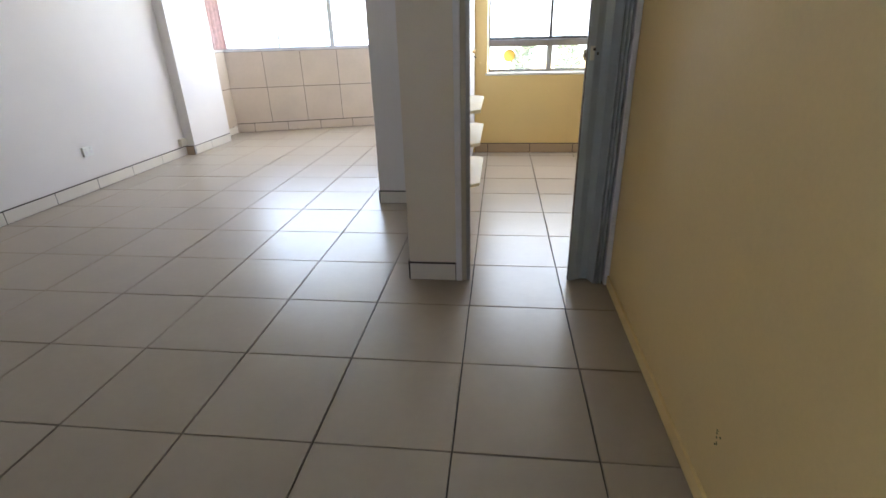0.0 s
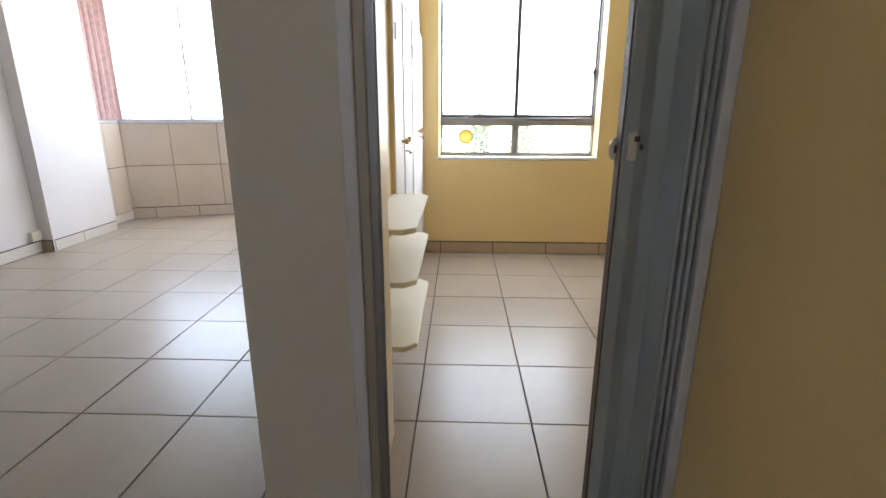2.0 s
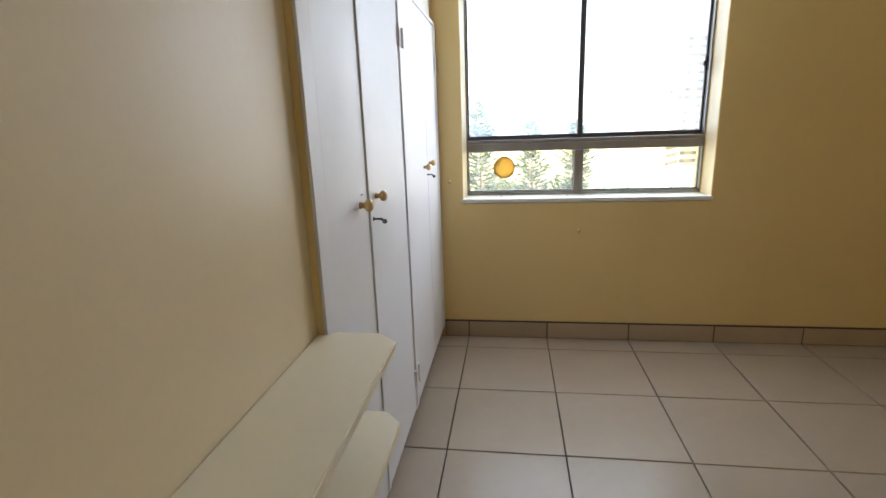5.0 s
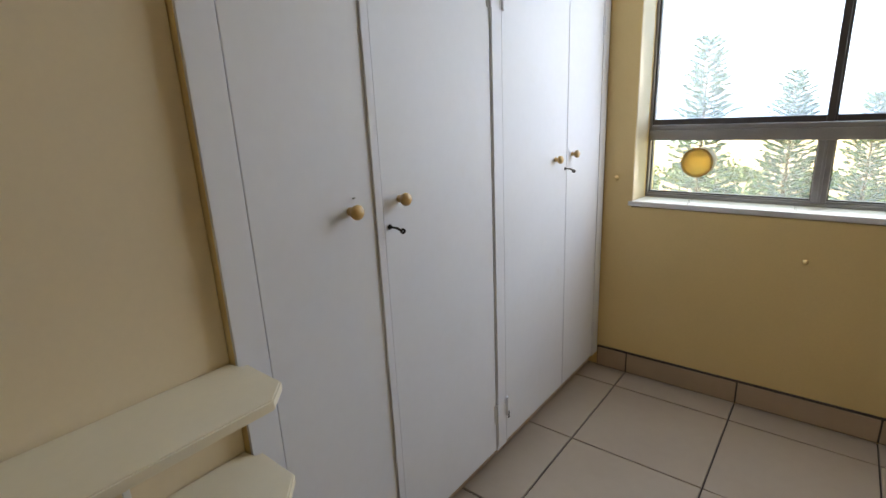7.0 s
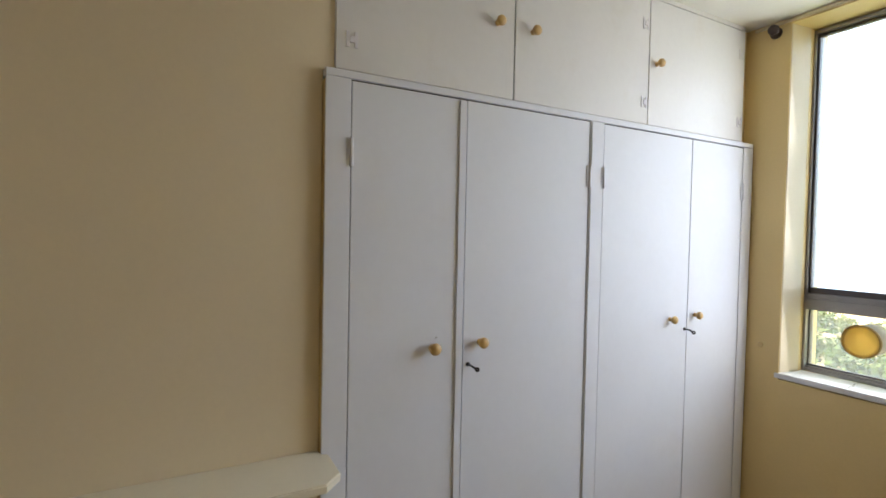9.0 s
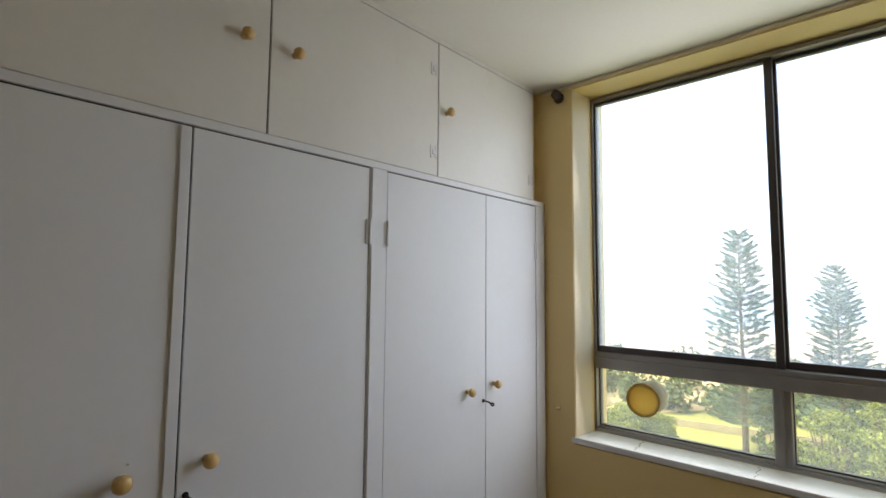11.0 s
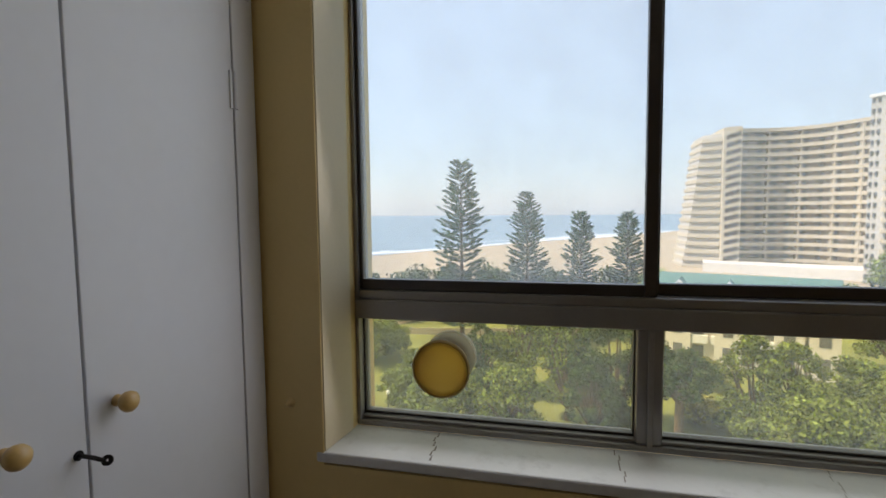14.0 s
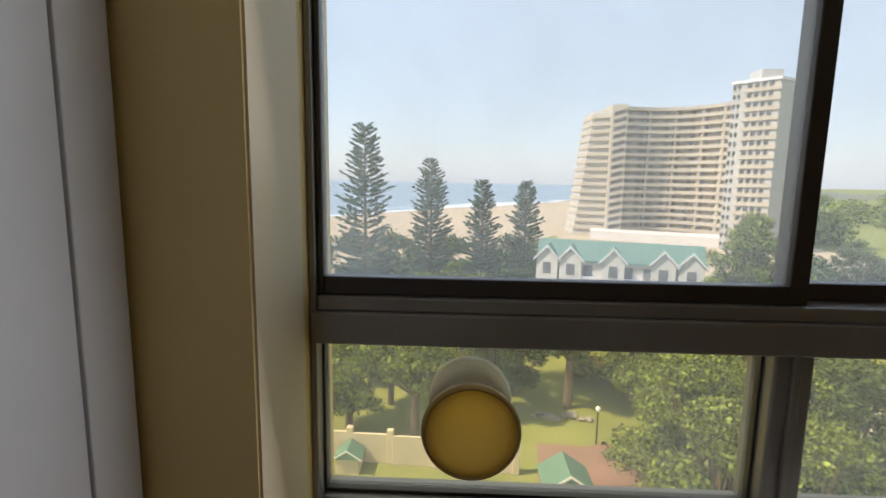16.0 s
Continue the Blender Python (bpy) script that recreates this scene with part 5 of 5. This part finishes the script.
def gatehouse(x, y, s, label):
    g = thing("gatehouse", label, "small building", (x, y, GZ))
    part("wall", B(-1.5 * s, 1.5 * s, -1.3 * s, 1.3 * s, 0, 2.3 * s), M["boundary"], g)
    bm = bmesh.new()
    a = [bm.verts.new(c) for c in ((-1.9 * s, -1.7 * s, 2.25 * s), (1.9 * s, -1.7 * s, 2.25 * s), (0, -1.7 * s, 3.5 * s))]
    c = [bm.verts.new((v.co.x, 1.7 * s, v.co.z)) for v in a]
    bm.faces.new(a)
    bm.faces.new(c[::-1])
    for i in range(3):
        j = (i + 1) % 3
        bm.faces.new((a[i], c[i], c[j], a[j]))
    part("roof", bm, M["roof_green"], g)
    for sg in (-1, 1):
        bm = bmesh.new()
        vs = [bm.verts.new(q) for q in ((0, -1.76 * s, 3.58 * s), (sg * 1.98 * s, -1.76 * s, 2.27 * s), (sg * 1.98 * s, -1.76 * s, 2.08 * s), (0, -1.76 * s, 3.38 * s))]
        ws = [bm.verts.new((v.co.x, -1.705 * s, v.co.z)) for v in vs]
        bm.faces.new(vs)
        bm.faces.new(ws[::-1])
        for i in range(4):
            j = (i + 1) % 4
            bm.faces.new((vs[i], ws[i], ws[j], vs[j]))
        part("barge_board", bm, M["trim_white"], g)


gatehouse(*garden(5.9, 29.6), 0.8, "small gatehouse with a green gabled roof")
gatehouse(*garden(-7.4, 32.2), 0.5, "little green-roofed meter hut beside the wall")


def garden_lamp(x, y):
    g = thing("garden_lamp", "thin dark garden lamp post with a white globe", "lamp post", (x, y, GZ))
    part("post", tube(bmesh.new(), (0, 0, 0), (0, 0, 2.6), 0.06, 0.05, 10), M["black"], g)
    part("globe", lathe(bmesh.new(), [(0, 2.58), (0.12, 2.6), (0.19, 2.74), (0.17, 2.88), (0.09, 2.97), (0, 2.99)], Matrix.Identity(4), 16), M["trim_white"], g, "", True)


garden_lamp(*garden(9.45, 36.7))
garden_lamp(*garden(-15.5, 43.0))
garden_lamp(*garden(-6.0, 66.0))


def rock(x, y, s, seed):
    rng = np.random.default_rng(seed)
    bm = bmesh.new()
    bmesh.ops.create_icosphere(bm, subdivisions=2, radius=s)
    for v in bm.verts:
        v.co *= 1 + 0.18 * rng.normal()
        v.co.z = v.co.z * 0.6 + s * 0.3
    ob = part("rock", bm, M["rock"])
    ob.location = (x, y, GZ)
    tagged(ob, "grey rock in the bed round the tree on the lawn", "rock", "rocks on the lawn")


for i in range(8):
    rock(*garden(5.4 + 0.62 * i, 40.4 + 0.4 * math.sin(i * 1.7)), 0.3 + 0.1 * (i % 3), i)


def garden_fence():
    f = thing("garden_fence", "low pale concrete fence along the edge of the lawn", "fence", (*garden(-20, 72), GZ))
    f.rotation_euler = (0, 0, radians(-1.3))
    for i in range(14):
        x, y = -14 + 2.6 * i, 0.5 * i
        part("post", B(x - 0.1, x + 0.1, y - 0.1, y + 0.1, 0, 1.25), M["boundary"], f)
        bm = prism(bmesh.new(), [(x + 0.1, y - 0.05), (x + 2.5, y + 0.43), (x + 2.5, y + 0.53), (x + 0.1, y + 0.05)], 0.05, 1.05)
        part("panel", bm, M["boundary"], f)


garden_fence()


# ---- tiles, last ----
def tile_mesh(name, sx, sy, t, bevel, material):
    bm = B(-sx / 2, sx / 2, -sy / 2, sy / 2, -t, 0.0)
    top = [e for e in bm.edges if e.verts[0].co.z > -1e-6 and e.verts[1].co.z > -1e-6]
    bmesh.ops.bevel(bm, geom=top, offset=bevel, segments=1, affect='EDGES')
    bmesh.ops.recalc_face_normals(bm, faces=bm.faces[:])
    me = bpy.data.meshes.new(name)
    bm.to_mesh(me)
    bm.free()
    me.materials.append(material)
    return me


rnd = random.Random(4)
TILE = tile_mesh("tile", 0.4935, 0.4935, 0.012, 0.0012, M["tile"])
for i in range(-8, 7):
    for j in range(-7, 13):
        cx, cy = 0.25 + 0.5 * i, 0.25 + 0.5 * j
        if cx > 1.0 and cy < 0.25 or cx > -0.75 and cy > 3.9 or cy > 5.2 + 0.32 * (cx + 4) or cx > -1.0 and cy > 5.3:
            continue
        ob = new("tile", TILE)
        ob.parent = floor
        ob.location = (cx + rnd.uniform(-0.0008, 0.0008), cy + rnd.uniform(-0.0008, 0.0008), rnd.uniform(-0.0006, 0.0006))
        ob.rotation_euler = (rnd.uniform(-0.0012, 0.0012), rnd.uniform(-0.0012, 0.0012), rnd.uniform(-0.001, 0.001))


def skirting(name, start, direction, length, material, label, first=0.0, h=0.105, matrix=None):
    """A row of skirting tiles along a wall, standing out on the left of the direction."""
    base = thing(name, label, "baseboard", kind="structure")
    base.matrix_world = Matrix.Translation((*start, 0)) @ pose(0, 0, 0, 0, 0, direction) if matrix is None else matrix
    s = 0.0
    step = first if first else 0.5
    part("bed", B(0, length, 0.0002, 0.009, 0.001, h + 0.008), M["grout"], base, "dark joint behind the tiles")
    while s < length - 0.01:
        e = min(length, s + step)
        part("tile", B(s + 0.0035, e - 0.0035, 0.009, 0.0125, 0.004, h, 0.001, 1), material, base)
        s, step = e, 0.5


BR, SK = M["skirt_brown"], M["skirt_tile"]
skirting("baseboard_bedroom_north", (3.1, 3.668), 180, 3.1 + 0.155, BR, "brown tile skirting below the bedroom window", first=0.1)
skirting("baseboard_pier", (-0.094, 0.29), 180, 0.272, SK, "white tile skirting with dark joints on the wall end")
skirting("baseboard_pier_side", (-0.366, 0.29), 90, 1.388, SK, "white tile skirting along the living room side")
skirting("baseboard_step", (-0.378, 1.69), 180, 0.492, SK, "white tile skirting on the wall step")
skirting("baseboard_partition", (-0.87, 1.69), 90, 4.0, SK, "white tile skirting along the partition")
skirting("baseboard_west", (-3.80, 3.52), -90, 6.5, SK, "white tile skirting along the living room wall")
# darker tile than the side: the face's shade is put into the colour
skirting("baseboard_pilaster_front", (-3.685, 3.52), 180, 0.115, BR, "tile skirting on the face of the pilaster, its shade put into the brown")
skirting("baseboard_pilaster", (-3.685, 4.40), -90, 0.868, SK, "white tile skirting along the pilaster")
skirting("baseboard_return", (-3.885, 5.0), -90, 0.6, SK, "white tile skirting on the return wall")
skirting("baseboard_living_north", (0, 0), 0, 3.0, M["wall_tile"], "beige tile skirting under the living room window", first=0.24,
         h=0.13, matrix=SKEW @ pose(3.0, 0.012, 0, 0, 0, 180))
setting("baseboard_corridor", B(0.757, 0.7698, -4.0, 0.277, 0.0, 0.062, 0.003), M["corridor"], "narrow tan painted skirting along the corridor wall", "baseboard")
skirting("baseboard_niche", (-0.184, 1.70), -90, 0.79, BR, "brown tile skirting in the niche")

for row, (z0, z1) in enumerate(((0.140, 0.648), (0.655, 1.155))):
    for k in range(6):
        x0, x1 = k * 0.54 - 0.001, min(3.0, (k + 1) * 0.54 - 0.007)
        ob = part("tile", B(x0, x1, 0.0, 0.0118, z0, z1, 0.0012, 1), M["wall_tile"], north)
cl = setting("wall_return_tiles", B(-3.885, -3.875, 4.40, 5.0, 0.1, 1.165), M["grout"], "tiled return beside the living room window")
for z0, z1 in ((0.110, 0.648), (0.655, 1.160)):
    for y0, y1 in ((4.41, 4.70), (4.706, 4.99)):
        part("tile", B(-3.8748, -3.866, y0, y1, z0, z1, 0.0012, 1), M["wall_tile"], cl)
